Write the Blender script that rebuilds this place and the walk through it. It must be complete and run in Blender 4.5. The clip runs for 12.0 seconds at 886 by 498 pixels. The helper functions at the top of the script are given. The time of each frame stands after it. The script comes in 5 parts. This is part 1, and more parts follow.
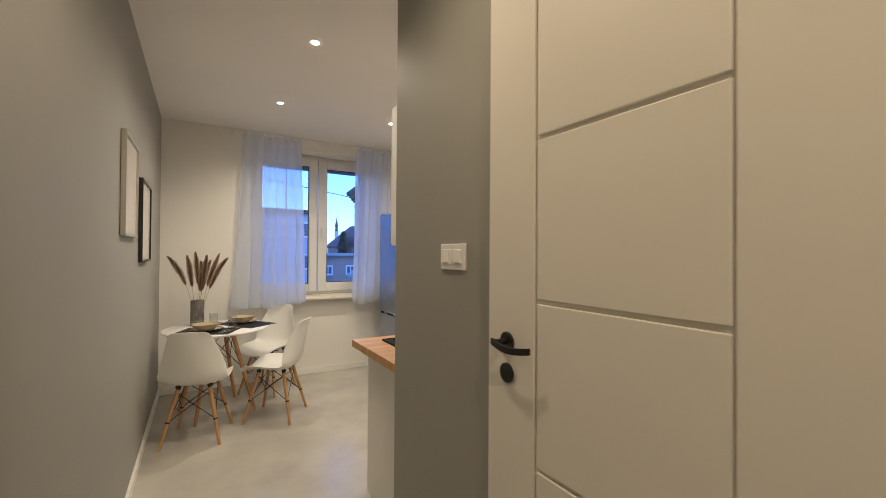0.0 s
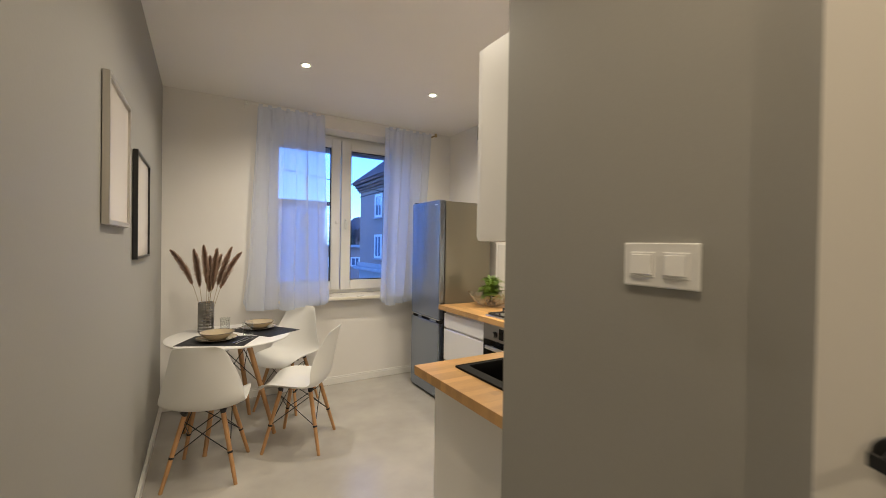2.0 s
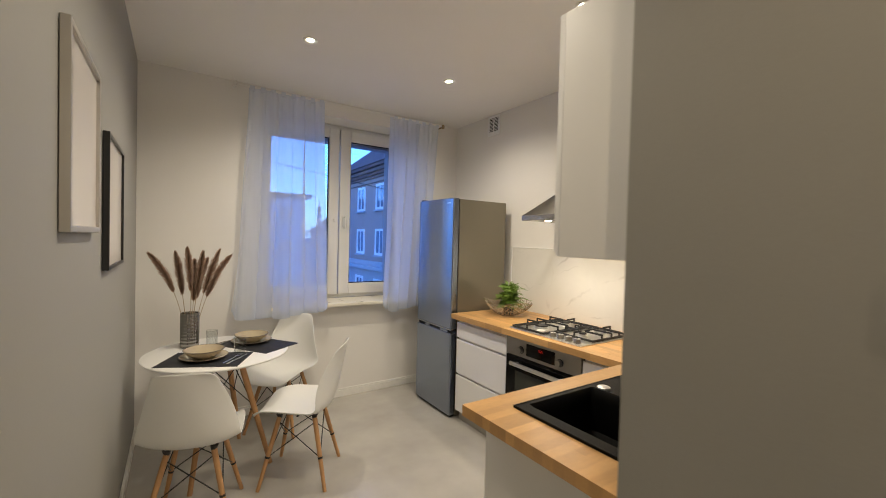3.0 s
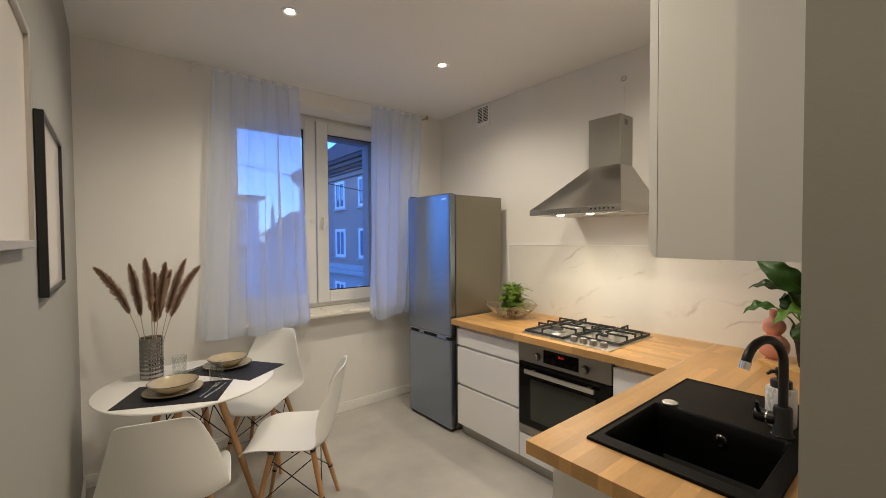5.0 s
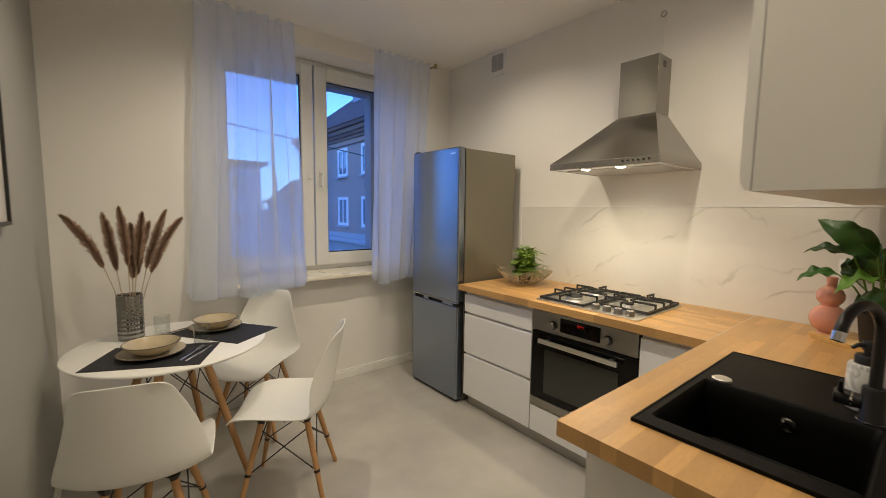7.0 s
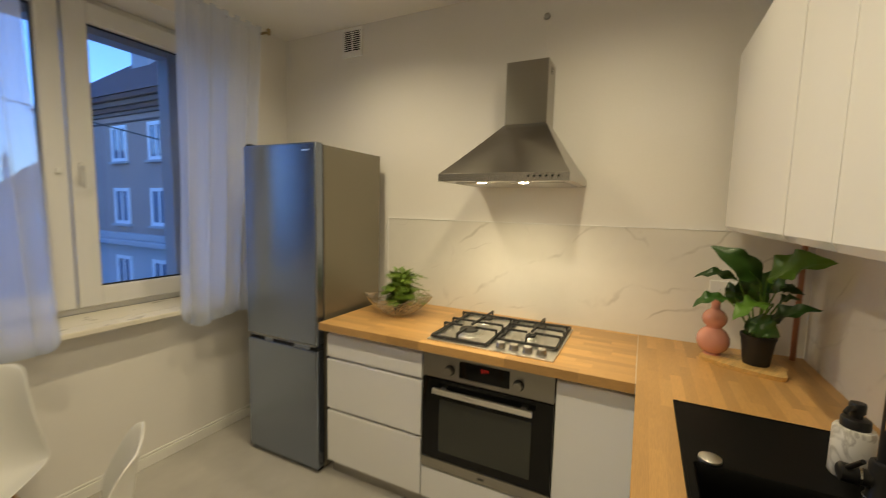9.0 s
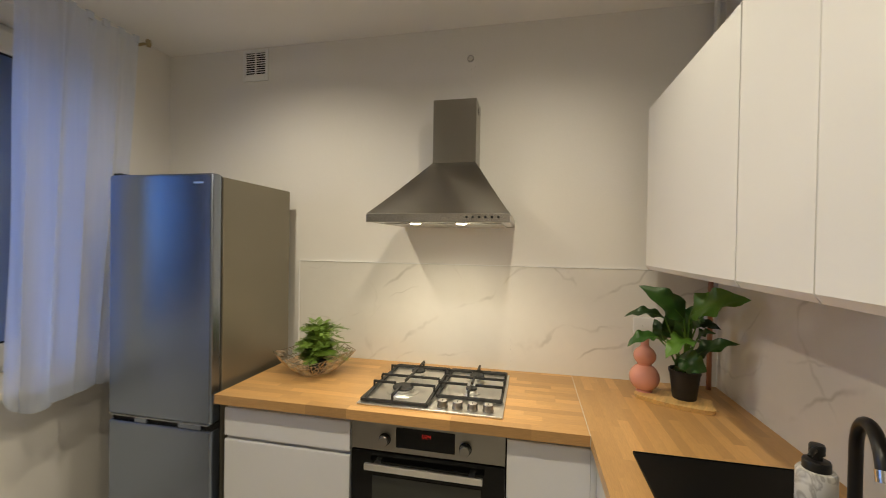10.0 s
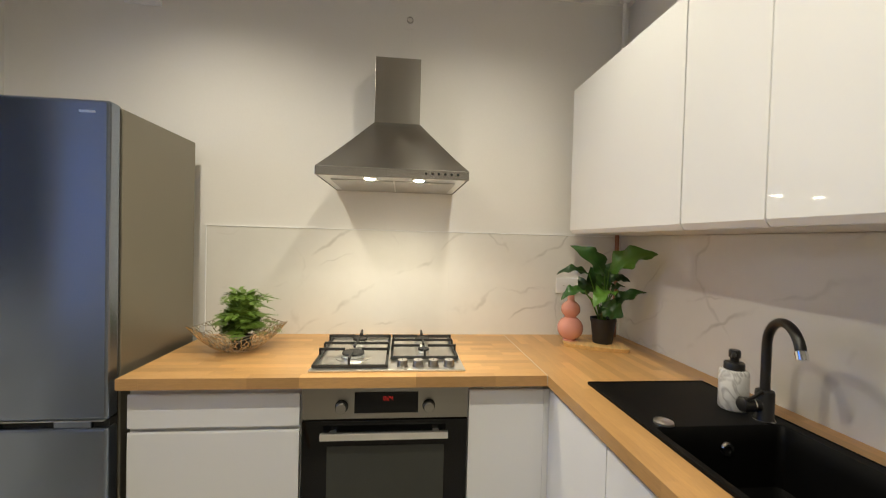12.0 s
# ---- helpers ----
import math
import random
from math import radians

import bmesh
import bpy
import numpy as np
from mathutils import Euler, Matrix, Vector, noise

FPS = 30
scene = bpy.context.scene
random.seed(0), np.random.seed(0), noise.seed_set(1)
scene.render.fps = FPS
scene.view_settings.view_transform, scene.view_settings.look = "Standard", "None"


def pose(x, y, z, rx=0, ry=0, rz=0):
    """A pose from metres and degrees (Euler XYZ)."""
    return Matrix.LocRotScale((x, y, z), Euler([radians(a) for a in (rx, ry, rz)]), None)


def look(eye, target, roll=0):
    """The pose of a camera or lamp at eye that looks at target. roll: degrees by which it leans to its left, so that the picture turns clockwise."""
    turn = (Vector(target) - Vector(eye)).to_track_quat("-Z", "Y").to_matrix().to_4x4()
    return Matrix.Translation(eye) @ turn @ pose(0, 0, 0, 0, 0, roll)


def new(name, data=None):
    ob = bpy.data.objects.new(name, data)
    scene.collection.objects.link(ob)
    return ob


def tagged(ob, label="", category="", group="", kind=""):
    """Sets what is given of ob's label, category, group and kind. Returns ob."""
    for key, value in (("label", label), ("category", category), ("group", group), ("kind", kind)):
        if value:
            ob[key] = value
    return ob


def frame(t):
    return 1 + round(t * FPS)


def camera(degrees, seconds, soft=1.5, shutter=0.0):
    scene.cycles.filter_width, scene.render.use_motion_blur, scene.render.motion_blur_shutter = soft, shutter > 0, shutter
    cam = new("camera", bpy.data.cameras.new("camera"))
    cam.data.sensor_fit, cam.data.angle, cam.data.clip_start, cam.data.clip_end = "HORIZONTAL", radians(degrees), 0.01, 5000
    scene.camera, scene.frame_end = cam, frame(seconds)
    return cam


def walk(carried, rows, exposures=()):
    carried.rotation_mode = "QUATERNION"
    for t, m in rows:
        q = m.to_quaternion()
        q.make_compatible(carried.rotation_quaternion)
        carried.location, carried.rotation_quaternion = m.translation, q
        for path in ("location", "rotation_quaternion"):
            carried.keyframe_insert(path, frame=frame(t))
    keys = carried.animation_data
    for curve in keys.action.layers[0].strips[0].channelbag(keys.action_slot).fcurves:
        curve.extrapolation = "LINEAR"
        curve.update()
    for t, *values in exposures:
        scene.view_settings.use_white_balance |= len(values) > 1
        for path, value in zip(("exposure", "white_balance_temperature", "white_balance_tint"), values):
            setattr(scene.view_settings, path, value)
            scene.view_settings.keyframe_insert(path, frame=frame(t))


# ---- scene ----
cam = camera(95.4, 12.0, soft=0.75, shutter=0.5)
PATH = [
    (0, (0.093, 0.069, 1.421), (1.127, 1.781, 1.44), 0.4),
    (0.5, (0.109, 0.245, 1.43), (1.129, 1.965, 1.437), 0.0),
    (1, (0.102, 0.429, 1.444), (1.121, 2.15, 1.444), 0.3),
    (1.5, (0.087, 0.591, 1.45), (1.103, 2.314, 1.439), 0.6),
    (2, (0.056, 0.797, 1.442), (1.08, 2.515, 1.422), 0.9),
    (2.5, (0.007, 1.031, 1.473), (1.059, 2.731, 1.438), 1.0),
    (3, (-0.005, 1.237, 1.5), (1.102, 2.902, 1.456), 1.5),
    (3.1, (-0.012, 1.282, 1.505), (1.102, 2.943, 1.461), 1.2),
    (5, (-0.076, 1.637, 1.511), (1.193, 3.182, 1.458), -0.4),
    (5.5, (-0.052, 1.648, 1.416), (1.214, 3.194, 1.323), -0.4),
    (6, (-0.034, 1.674, 1.371), (1.22, 3.225, 1.229), 0.1),
    (6.5, (0.011, 1.719, 1.396), (1.237, 3.29, 1.223), 0.5),
    (8.5, (0.202, 2.351, 1.474), (1.813, 3.509, 1.221), 1.8),
    (9, (0.299, 2.42, 1.525), (2.081, 3.305, 1.324), 1.4),
    (9.5, (0.377, 2.533, 1.536), (2.271, 3.169, 1.449), 1.4),
    (10, (0.416, 2.626, 1.561), (2.37, 3.051, 1.538), 0.9),
    (10.5, (0.42, 2.716, 1.546), (2.407, 2.943, 1.546), 0.5),
    (11, (0.44, 2.857, 1.506), (2.44, 2.884, 1.511), 0.6),
    (11.5, (0.435, 2.934, 1.471), (2.432, 2.837, 1.465), 0.9),
    (12, (0.415, 2.976, 1.405), (2.404, 2.772, 1.364), 1.5),
]
EXPOSURE = [(0, 2.08, 6450, 10), (0.5, 2.15, 6450, 10), (1.2, 2.18, 6400, 10), (2.5, 2.10, 6200, 10), (5, 1.92, 6170, 10), (6.5, 1.88, 6420, 9), (8.5, 1.70, 6980, 4), (9.2, 1.74, 7500, 2), (10, 1.77, 6400, 6), (11, 1.91, 6350, 6), (12, 2.04, 6000, 5)]
walk(cam, [(t, look(eye, target, roll)) for t, eye, target, roll in PATH], EXPOSURE)

# ---- light ----
world = bpy.data.worlds.new("dusk_sky")
scene.world = world
world.use_nodes = True
wn = world.node_tree
wn.nodes.clear()
w_out = wn.nodes.new("ShaderNodeOutputWorld")
w_bg = wn.nodes.new("ShaderNodeBackground")
w_sky = wn.nodes.new("ShaderNodeTexSky")
w_sky.sky_type = "NISHITA"
w_sky.sun_disc = False
w_sky.sun_elevation = radians(48.0)
w_sky.sun_rotation = radians(180)
w_sky.ozone_density = 4.0
w_sky.dust_density = 0.6
w_tint = wn.nodes.new("ShaderNodeMix")
w_tint.data_type, w_tint.blend_type = "RGBA", "MULTIPLY"
w_tint.inputs[0].default_value = 1.0
w_tint.inputs[7].default_value = (0.275, 0.495, 1.0, 1)
wn.links.new(w_sky.outputs[0], w_tint.inputs[6])
wn.links.new(w_tint.outputs[2], w_bg.inputs[0])
w_bg.inputs[1].default_value = 0.148
wn.links.new(w_bg.outputs[0], w_out.inputs[0])

WARM = (1.0, 0.857, 0.645)


def lamp_spot(name, eye, target, watts, colour, cone, blend, radius):
    data = bpy.data.lights.new(name, "SPOT")
    data.energy, data.color, data.spot_size, data.spot_blend, data.shadow_soft_size = watts, colour, radians(cone), blend, radius
    ob = new(name, data)
    ob.matrix_world = look(eye, target)
    return ob


CEIL = 2.735
HALL_WARM = (1.0, 0.785, 0.52)
# place, watts, colour, cone and softness of its edge
CEILING_SPOTS = [(0.70, 2.64, 11.6, WARM, 152, 0.8), (0.69, 3.85, 13.0, WARM, 152, 0.8), (1.755, 3.86, 10.4, WARM, 152, 0.8), (1.745, 2.61, 7.6, WARM, 152, 0.8),
                 (0.29, 1.10, 6.8, HALL_WARM, 158, 1.0), (0.12, -0.70, 13.0, HALL_WARM, 172, 0.6)]
for lx, ly, watts, tint, cone, edge in CEILING_SPOTS:
    lamp_spot("spot_light", (lx, ly, CEIL - 0.012), (lx, ly, 0), watts, tint, cone, edge, 0.015)
for ly in (3.112, 2.912):
    lamp_spot("hood_light", (2.085, ly, 1.638), (2.22, ly, 0), 2.4, (1.0, 0.83, 0.58), 150, 0.7, 0.018)


# ---- materials ----
def material(name, colour, rough=0.5, metal=0.0, vary=0.06, scale=3.0, bump=0.0, bump_scale=60.0, fine=0.0, fine_scale=90.0, spec=0.5, stretch=(1, 1, 1), per_object=0.0, coat=0.0):
    m = bpy.data.materials.new(name)
    m.use_nodes = True
    nt = m.node_tree
    b = nt.nodes["Principled BSDF"]
    b.inputs["Roughness"].default_value = rough
    b.inputs["Metallic"].default_value = metal
    b.inputs["Specular IOR Level"].default_value = spec
    b.inputs["Coat Weight"].default_value = coat
    b.inputs["Coat Roughness"].default_value = 0.06
    tc = nt.nodes.new("ShaderNodeTexCoord")
    mp = nt.nodes.new("ShaderNodeMapping")
    mp.inputs["Scale"].default_value = stretch
    nt.links.new(tc.outputs["Object"], mp.inputs["Vector"])
    n1 = nt.nodes.new("ShaderNodeTexNoise")
    n1.inputs["Scale"].default_value = scale
    n1.inputs["Detail"].default_value = 6
    nt.links.new(mp.outputs[0], n1.inputs["Vector"])
    n2 = nt.nodes.new("ShaderNodeTexNoise")
    n2.inputs["Scale"].default_value = fine_scale
    n2.inputs["Detail"].default_value = 4
    nt.links.new(mp.outputs[0], n2.inputs["Vector"])
    val = nt.nodes.new("ShaderNodeMath")
    val.operation = "MULTIPLY_ADD"
    nt.links.new(n1.outputs["Fac"], val.inputs[0])
    val.inputs[1].default_value = 2.6 * vary
    val.inputs[2].default_value = 1.0 - 1.3 * vary
    val2 = nt.nodes.new("ShaderNodeMath")
    val2.operation = "MULTIPLY_ADD"
    nt.links.new(n2.outputs["Fac"], val2.inputs[0])
    val2.inputs[1].default_value = 2.6 * fine
    val2.inputs[2].default_value = 1.0 - 1.3 * fine
    mul = nt.nodes.new("ShaderNodeMath")
    mul.operation = "MULTIPLY"
    nt.links.new(val.outputs[0], mul.inputs[0])
    nt.links.new(val2.outputs[0], mul.inputs[1])
    hsv = nt.nodes.new("ShaderNodeHueSaturation")
    hsv.inputs["Color"].default_value = (*colour, 1)
    last = mul.outputs[0]
    if per_object:
        oi = nt.nodes.new("ShaderNodeObjectInfo")
        po = nt.nodes.new("ShaderNodeMath")
        po.operation = "MULTIPLY_ADD"
        nt.links.new(oi.outputs["Random"], po.inputs[0])
        po.inputs[1].default_value = 2 * per_object
        po.inputs[2].default_value = 1 - per_object
        pm = nt.nodes.new("ShaderNodeMath")
        pm.operation = "MULTIPLY"
        nt.links.new(last, pm.inputs[0])
        nt.links.new(po.outputs[0], pm.inputs[1])
        last = pm.outputs[0]
        shift = nt.nodes.new("ShaderNodeVectorMath")
        shift.operation = "ADD"
        mult = nt.nodes.new("ShaderNodeMath")
        mult.operation = "MULTIPLY"
        mult.inputs[1].default_value = 37.0
        nt.links.new(oi.outputs["Random"], mult.inputs[0])
        nt.links.new(tc.outputs["Object"], shift.inputs[0])
        nt.links.new(mult.outputs[0], shift.inputs[1])
        nt.links.new(shift.outputs[0], mp.inputs["Vector"])
    nt.links.new(last, hsv.inputs["Value"])
    nt.links.new(hsv.outputs[0], b.inputs["Base Color"])
    rg = nt.nodes.new("ShaderNodeMath")
    rg.operation = "MULTIPLY_ADD"
    nt.links.new(n1.outputs["Fac"], rg.inputs[0])
    rg.inputs[1].default_value = (0.06 if metal else 0.25) * rough
    rg.inputs[2].default_value = (0.97 if metal else 0.875) * rough
    nt.links.new(rg.outputs[0], b.inputs["Roughness"])
    if bump:
        n3 = nt.nodes.new("ShaderNodeTexNoise")
        n3.inputs["Scale"].default_value = bump_scale
        n3.inputs["Detail"].default_value = 5
        nt.links.new(mp.outputs[0], n3.inputs["Vector"])
        bp = nt.nodes.new("ShaderNodeBump")
        bp.inputs["Strength"].default_value = bump
        bp.inputs["Distance"].default_value = 0.004
        nt.links.new(n3.outputs["Fac"], bp.inputs["Height"])
        nt.links.new(bp.outputs[0], b.inputs["Normal"])
    return m


def brushed(m, amount):
    """Brush lines that run level round the thing and smear reflections up and down."""
    nt = m.node_tree
    b = nt.nodes["Principled BSDF"]
    tg = nt.nodes.new("ShaderNodeTangent")
    tg.direction_type, tg.axis = "RADIAL", "Z"
    nt.links.new(tg.outputs[0], b.inputs["Tangent"])
    b.inputs["Anisotropic"].default_value = amount
    b.inputs["Anisotropic Rotation"].default_value = 0.25
    return m


def glow(name, colour, strength):
    m = bpy.data.materials.new(name)
    m.use_nodes = True
    b = m.node_tree.nodes["Principled BSDF"]
    b.inputs["Base Color"].default_value = (*colour, 1)
    b.inputs["Emission Color"].default_value = (*colour, 1)
    b.inputs["Emission Strength"].default_value = strength
    return m


def thin_glass(name):
    """Clear tableware: seen through, glossier towards its silhouette."""
    m = bpy.data.materials.new(name)
    m.use_nodes = True
    nt = m.node_tree
    nt.nodes.clear()
    out = nt.nodes.new("ShaderNodeOutputMaterial")
    mix = nt.nodes.new("ShaderNodeMixShader")
    tr = nt.nodes.new("ShaderNodeBsdfTransparent")
    tr.inputs[0].default_value = (0.95, 0.96, 0.96, 1)
    gl = nt.nodes.new("ShaderNodeBsdfGlossy")
    gl.inputs["Roughness"].default_value = 0.02
    lw = nt.nodes.new("ShaderNodeLayerWeight")
    lw.inputs["Blend"].default_value = 0.5
    pw = nt.nodes.new("ShaderNodeMath")
    pw.operation = "POWER"
    pw.inputs[1].default_value = 3.0
    sc = nt.nodes.new("ShaderNodeMath")
    sc.operation = "MULTIPLY_ADD"
    sc.inputs[1].default_value = 0.55
    sc.inputs[2].default_value = 0.04
    nt.links.new(lw.outputs["Facing"], pw.inputs[0])
    nt.links.new(pw.outputs[0], sc.inputs[0])
    nt.links.new(sc.outputs[0], mix.inputs[0])
    nt.links.new(tr.outputs[0], mix.inputs[1])
    nt.links.new(gl.outputs[0], mix.inputs[2])
    nt.links.new(mix.outputs[0], out.inputs[0])
    return m


def pane_glass(name):
    """Clear flat glazing: seen straight through, with a reflection that grows at grazing angles."""
    m = bpy.data.materials.new(name)
    m.use_nodes = True
    nt = m.node_tree
    nt.nodes.clear()
    out = nt.nodes.new("ShaderNodeOutputMaterial")
    mix = nt.nodes.new("ShaderNodeMixShader")
    tr = nt.nodes.new("ShaderNodeBsdfTransparent")
    gl = nt.nodes.new("ShaderNodeBsdfGlossy")
    gl.inputs["Roughness"].default_value = 0.01
    fr = nt.nodes.new("ShaderNodeFresnel")
    fr.inputs["IOR"].default_value = 1.45
    nt.links.new(fr.outputs[0], mix.inputs[0])
    nt.links.new(tr.outputs[0], mix.inputs[1])
    nt.links.new(gl.outputs[0], mix.inputs[2])
    nt.links.new(mix.outputs[0], out.inputs[0])
    return m


def sheer(name, colour, clear):
    """Woven voile: part of the light passes the gaps, the rest is scattered by the threads."""
    m = bpy.data.materials.new(name)
    m.use_nodes = True
    nt = m.node_tree
    nt.nodes.clear()
    out = nt.nodes.new("ShaderNodeOutputMaterial")
    mix = nt.nodes.new("ShaderNodeMixShader")
    tr = nt.nodes.new("ShaderNodeBsdfTransparent")
    df = nt.nodes.new("ShaderNodeBsdfDiffuse")
    tl = nt.nodes.new("ShaderNodeBsdfTranslucent")
    mx2 = nt.nodes.new("ShaderNodeMixShader")
    mx2.inputs[0].default_value = 0.85
    df.inputs[0].default_value = tl.inputs[0].default_value = (*colour, 1)
    tc = nt.nodes.new("ShaderNodeTexCoord")
    mp = nt.nodes.new("ShaderNodeMapping")
    mp.inputs["Scale"].default_value = (60, 60, 2.0)
    nz = nt.nodes.new("ShaderNodeTexNoise")
    nz.inputs["Scale"].default_value = 1.0
    nt.links.new(tc.outputs["Object"], mp.inputs[0])
    nt.links.new(mp.outputs[0], nz.inputs["Vector"])
    ma = nt.nodes.new("ShaderNodeMath")
    ma.operation = "MULTIPLY_ADD"
    ma.inputs[1].default_value = 0.06
    ma.inputs[2].default_value = 1 - clear - 0.03
    nt.links.new(nz.outputs["Fac"], ma.inputs[0])
    nt.links.new(ma.outputs[0], mix.inputs[0])
    nt.links.new(df.outputs[0], mx2.inputs[1])
    nt.links.new(tl.outputs[0], mx2.inputs[2])
    nt.links.new(tr.outputs[0], mix.inputs[1])
    nt.links.new(mx2.outputs[0], mix.inputs[2])
    nt.links.new(mix.outputs[0], out.inputs[0])
    return m


def veined(name, colour, vein, scale):
    """Pale stone with thin dark veins of an even, cloudy run."""
    m = material(name, colour, 0.3, vary=0.12, scale=scale * 0.6)
    nt = m.node_tree
    b = nt.nodes["Principled BSDF"]
    tc = nt.nodes.new("ShaderNodeTexCoord")
    nz = nt.nodes.new("ShaderNodeTexNoise")
    nz.inputs["Scale"].default_value, nz.inputs["Detail"].default_value, nz.inputs["Distortion"].default_value = scale, 3, 1.2
    nt.links.new(tc.outputs["Object"], nz.inputs["Vector"])
    ramp = nt.nodes.new("ShaderNodeValToRGB")
    e = ramp.color_ramp.elements
    e[0].position, e[0].color = 0.44, (0, 0, 0, 1)
    e[1].position, e[1].color = 0.56, (0, 0, 0, 1)
    mid = e.new(0.50)
    mid.color = (0.7, 0.7, 0.7, 1)
    nt.links.new(nz.outputs["Fac"], ramp.inputs[0])
    mixc = nt.nodes.new("ShaderNodeMix")
    mixc.data_type = "RGBA"
    old = b.inputs["Base Color"].links[0].from_socket
    nt.links.new(ramp.outputs[0], mixc.inputs[0])
    nt.links.new(old, mixc.inputs[6])
    mixc.inputs[7].default_value = (*vein, 1)
    nt.links.new(mixc.outputs[2], b.inputs["Base Color"])
    return m


def marble(name):
    m = material(name, (0.73, 0.715, 0.68), 0.12, vary=0.05, scale=1.5, fine=0.02, fine_scale=18)
    nt = m.node_tree
    b = nt.nodes["Principled BSDF"]
    tc = nt.nodes.new("ShaderNodeTexCoord")
    total = None
    # families of broken diagonal veins: direction, spacing, wander, width, strength, offset
    for way, per, wander, width, share, shift in (((0.55, 0.55, 0.83), 3.4, 1.3, 0.014, 0.52, 0.0), ((0.30, 0.30, 0.95), 2.6, 1.5, 0.010, 0.42, 5.3), ((-0.80, -0.80, 0.35), 1.9, 1.5, 0.009, 0.34, 9.1)):
        mv = nt.nodes.new("ShaderNodeVectorMath")
        mv.operation = "ADD"
        mv.inputs[1].default_value = (shift, shift * 0.7, shift * 1.3)
        nt.links.new(tc.outputs["Object"], mv.inputs[0])
        dt = nt.nodes.new("ShaderNodeVectorMath")
        dt.operation = "DOT_PRODUCT"
        dt.inputs[1].default_value = tuple(c * per for c in way)
        nt.links.new(mv.outputs[0], dt.inputs[0])
        nz = nt.nodes.new("ShaderNodeTexNoise")
        nz.inputs["Scale"].default_value = 2.1
        nz.inputs["Detail"].default_value = 4
        nz.inputs["Roughness"].default_value = 0.46
        nt.links.new(mv.outputs[0], nz.inputs["Vector"])
        ma = nt.nodes.new("ShaderNodeMath")
        ma.operation = "MULTIPLY_ADD"
        ma.inputs[1].default_value = wander
        nt.links.new(nz.outputs["Fac"], ma.inputs[0])
        nt.links.new(dt.outputs["Value"], ma.inputs[2])
        fr = nt.nodes.new("ShaderNodeMath")
        fr.operation = "FRACT"
        nt.links.new(ma.outputs[0], fr.inputs[0])
        off = nt.nodes.new("ShaderNodeMath")
        off.operation = "SUBTRACT"
        off.inputs[1].default_value = 0.5
        nt.links.new(fr.outputs[0], off.inputs[0])
        ab = nt.nodes.new("ShaderNodeMath")
        ab.operation = "ABSOLUTE"
        nt.links.new(off.outputs[0], ab.inputs[0])
        rp = nt.nodes.new("ShaderNodeMapRange")
        rp.interpolation_type = "SMOOTHSTEP"
        rp.inputs["From Min"].default_value, rp.inputs["From Max"].default_value = 0.0, width * 2.8
        rp.inputs["To Min"].default_value, rp.inputs["To Max"].default_value = share, 0.0
        nt.links.new(ab.outputs[0], rp.inputs["Value"])
        brk = nt.nodes.new("ShaderNodeTexNoise")
        brk.inputs["Scale"].default_value = 3.3
        brk.inputs["Detail"].default_value = 4
        nt.links.new(mv.outputs[0], brk.inputs["Vector"])
        rb = nt.nodes.new("ShaderNodeMapRange")
        rb.inputs["From Min"].default_value, rb.inputs["From Max"].default_value = 0.49, 0.70
        nt.links.new(brk.outputs["Fac"], rb.inputs["Value"])
        ml = nt.nodes.new("ShaderNodeMath")
        ml.operation = "MULTIPLY"
        nt.links.new(rp.outputs[0], ml.inputs[0])
        nt.links.new(rb.outputs[0], ml.inputs[1])
        if total is None:
            total = ml
        else:
            mx = nt.nodes.new("ShaderNodeMath")
            mx.operation = "MAXIMUM"
            nt.links.new(total.outputs[0], mx.inputs[0])
            nt.links.new(ml.outputs[0], mx.inputs[1])
            total = mx
    mixc = nt.nodes.new("ShaderNodeMix")
    mixc.data_type = "RGBA"
    old = b.inputs["Base Color"].links[0].from_socket
    nt.links.new(total.outputs[0], mixc.inputs[0])
    nt.links.new(old, mixc.inputs[6])
    mixc.inputs[7].default_value = (0.28, 0.26, 0.23, 1)
    nt.links.new(mixc.outputs[2], b.inputs["Base Color"])
    return m


M_WALL = material("white_wall_paint", (0.77, 0.75, 0.72), 0.65, vary=0.03, scale=2.0, bump=0.12, bump_scale=140, fine=0.012)
M_GREY = material("grey_wall_paint", (0.318, 0.313, 0.291), 0.6, vary=0.05, scale=2.2, bump=0.08, bump_scale=130, fine=0.015)
M_CEIL = material("ceiling_paint", (0.86, 0.84, 0.815), 0.7, vary=0.03, scale=1.5, bump=0.08, bump_scale=110)
M_FLOOR = material("polished_screed", (0.44, 0.42, 0.385), 0.22, vary=0.24, scale=2.3, bump=0.03, bump_scale=22, fine=0.03, fine_scale=12)
M_TRIM = material("white_trim", (0.78, 0.77, 0.74), 0.4, vary=0.02)
M_PVC = material("white_pvc", (0.80, 0.80, 0.80), 0.3, vary=0.015)
# white plastic toned down: the frame's backlit shade is put into its colour
M_SASH = material("backlit_window_plastic", (0.66, 0.655, 0.64), 0.32, vary=0.03)
M_DOOR = material("white_door_lacquer", (0.76, 0.73, 0.68), 0.42, vary=0.02, bump=0.02, bump_scale=90)
M_BLACK = material("matt_black_metal", (0.012, 0.012, 0.013), 0.35, vary=0.1)
M_IRON = material("cast_iron", (0.018, 0.018, 0.018), 0.55, vary=0.15, bump=0.2, bump_scale=260)
M_GLOSSW = material("gloss_white_front", (0.84, 0.84, 0.84), 0.035, vary=0.01)
M_CARC = material("white_melamine", (0.78, 0.77, 0.75), 0.45, vary=0.01)
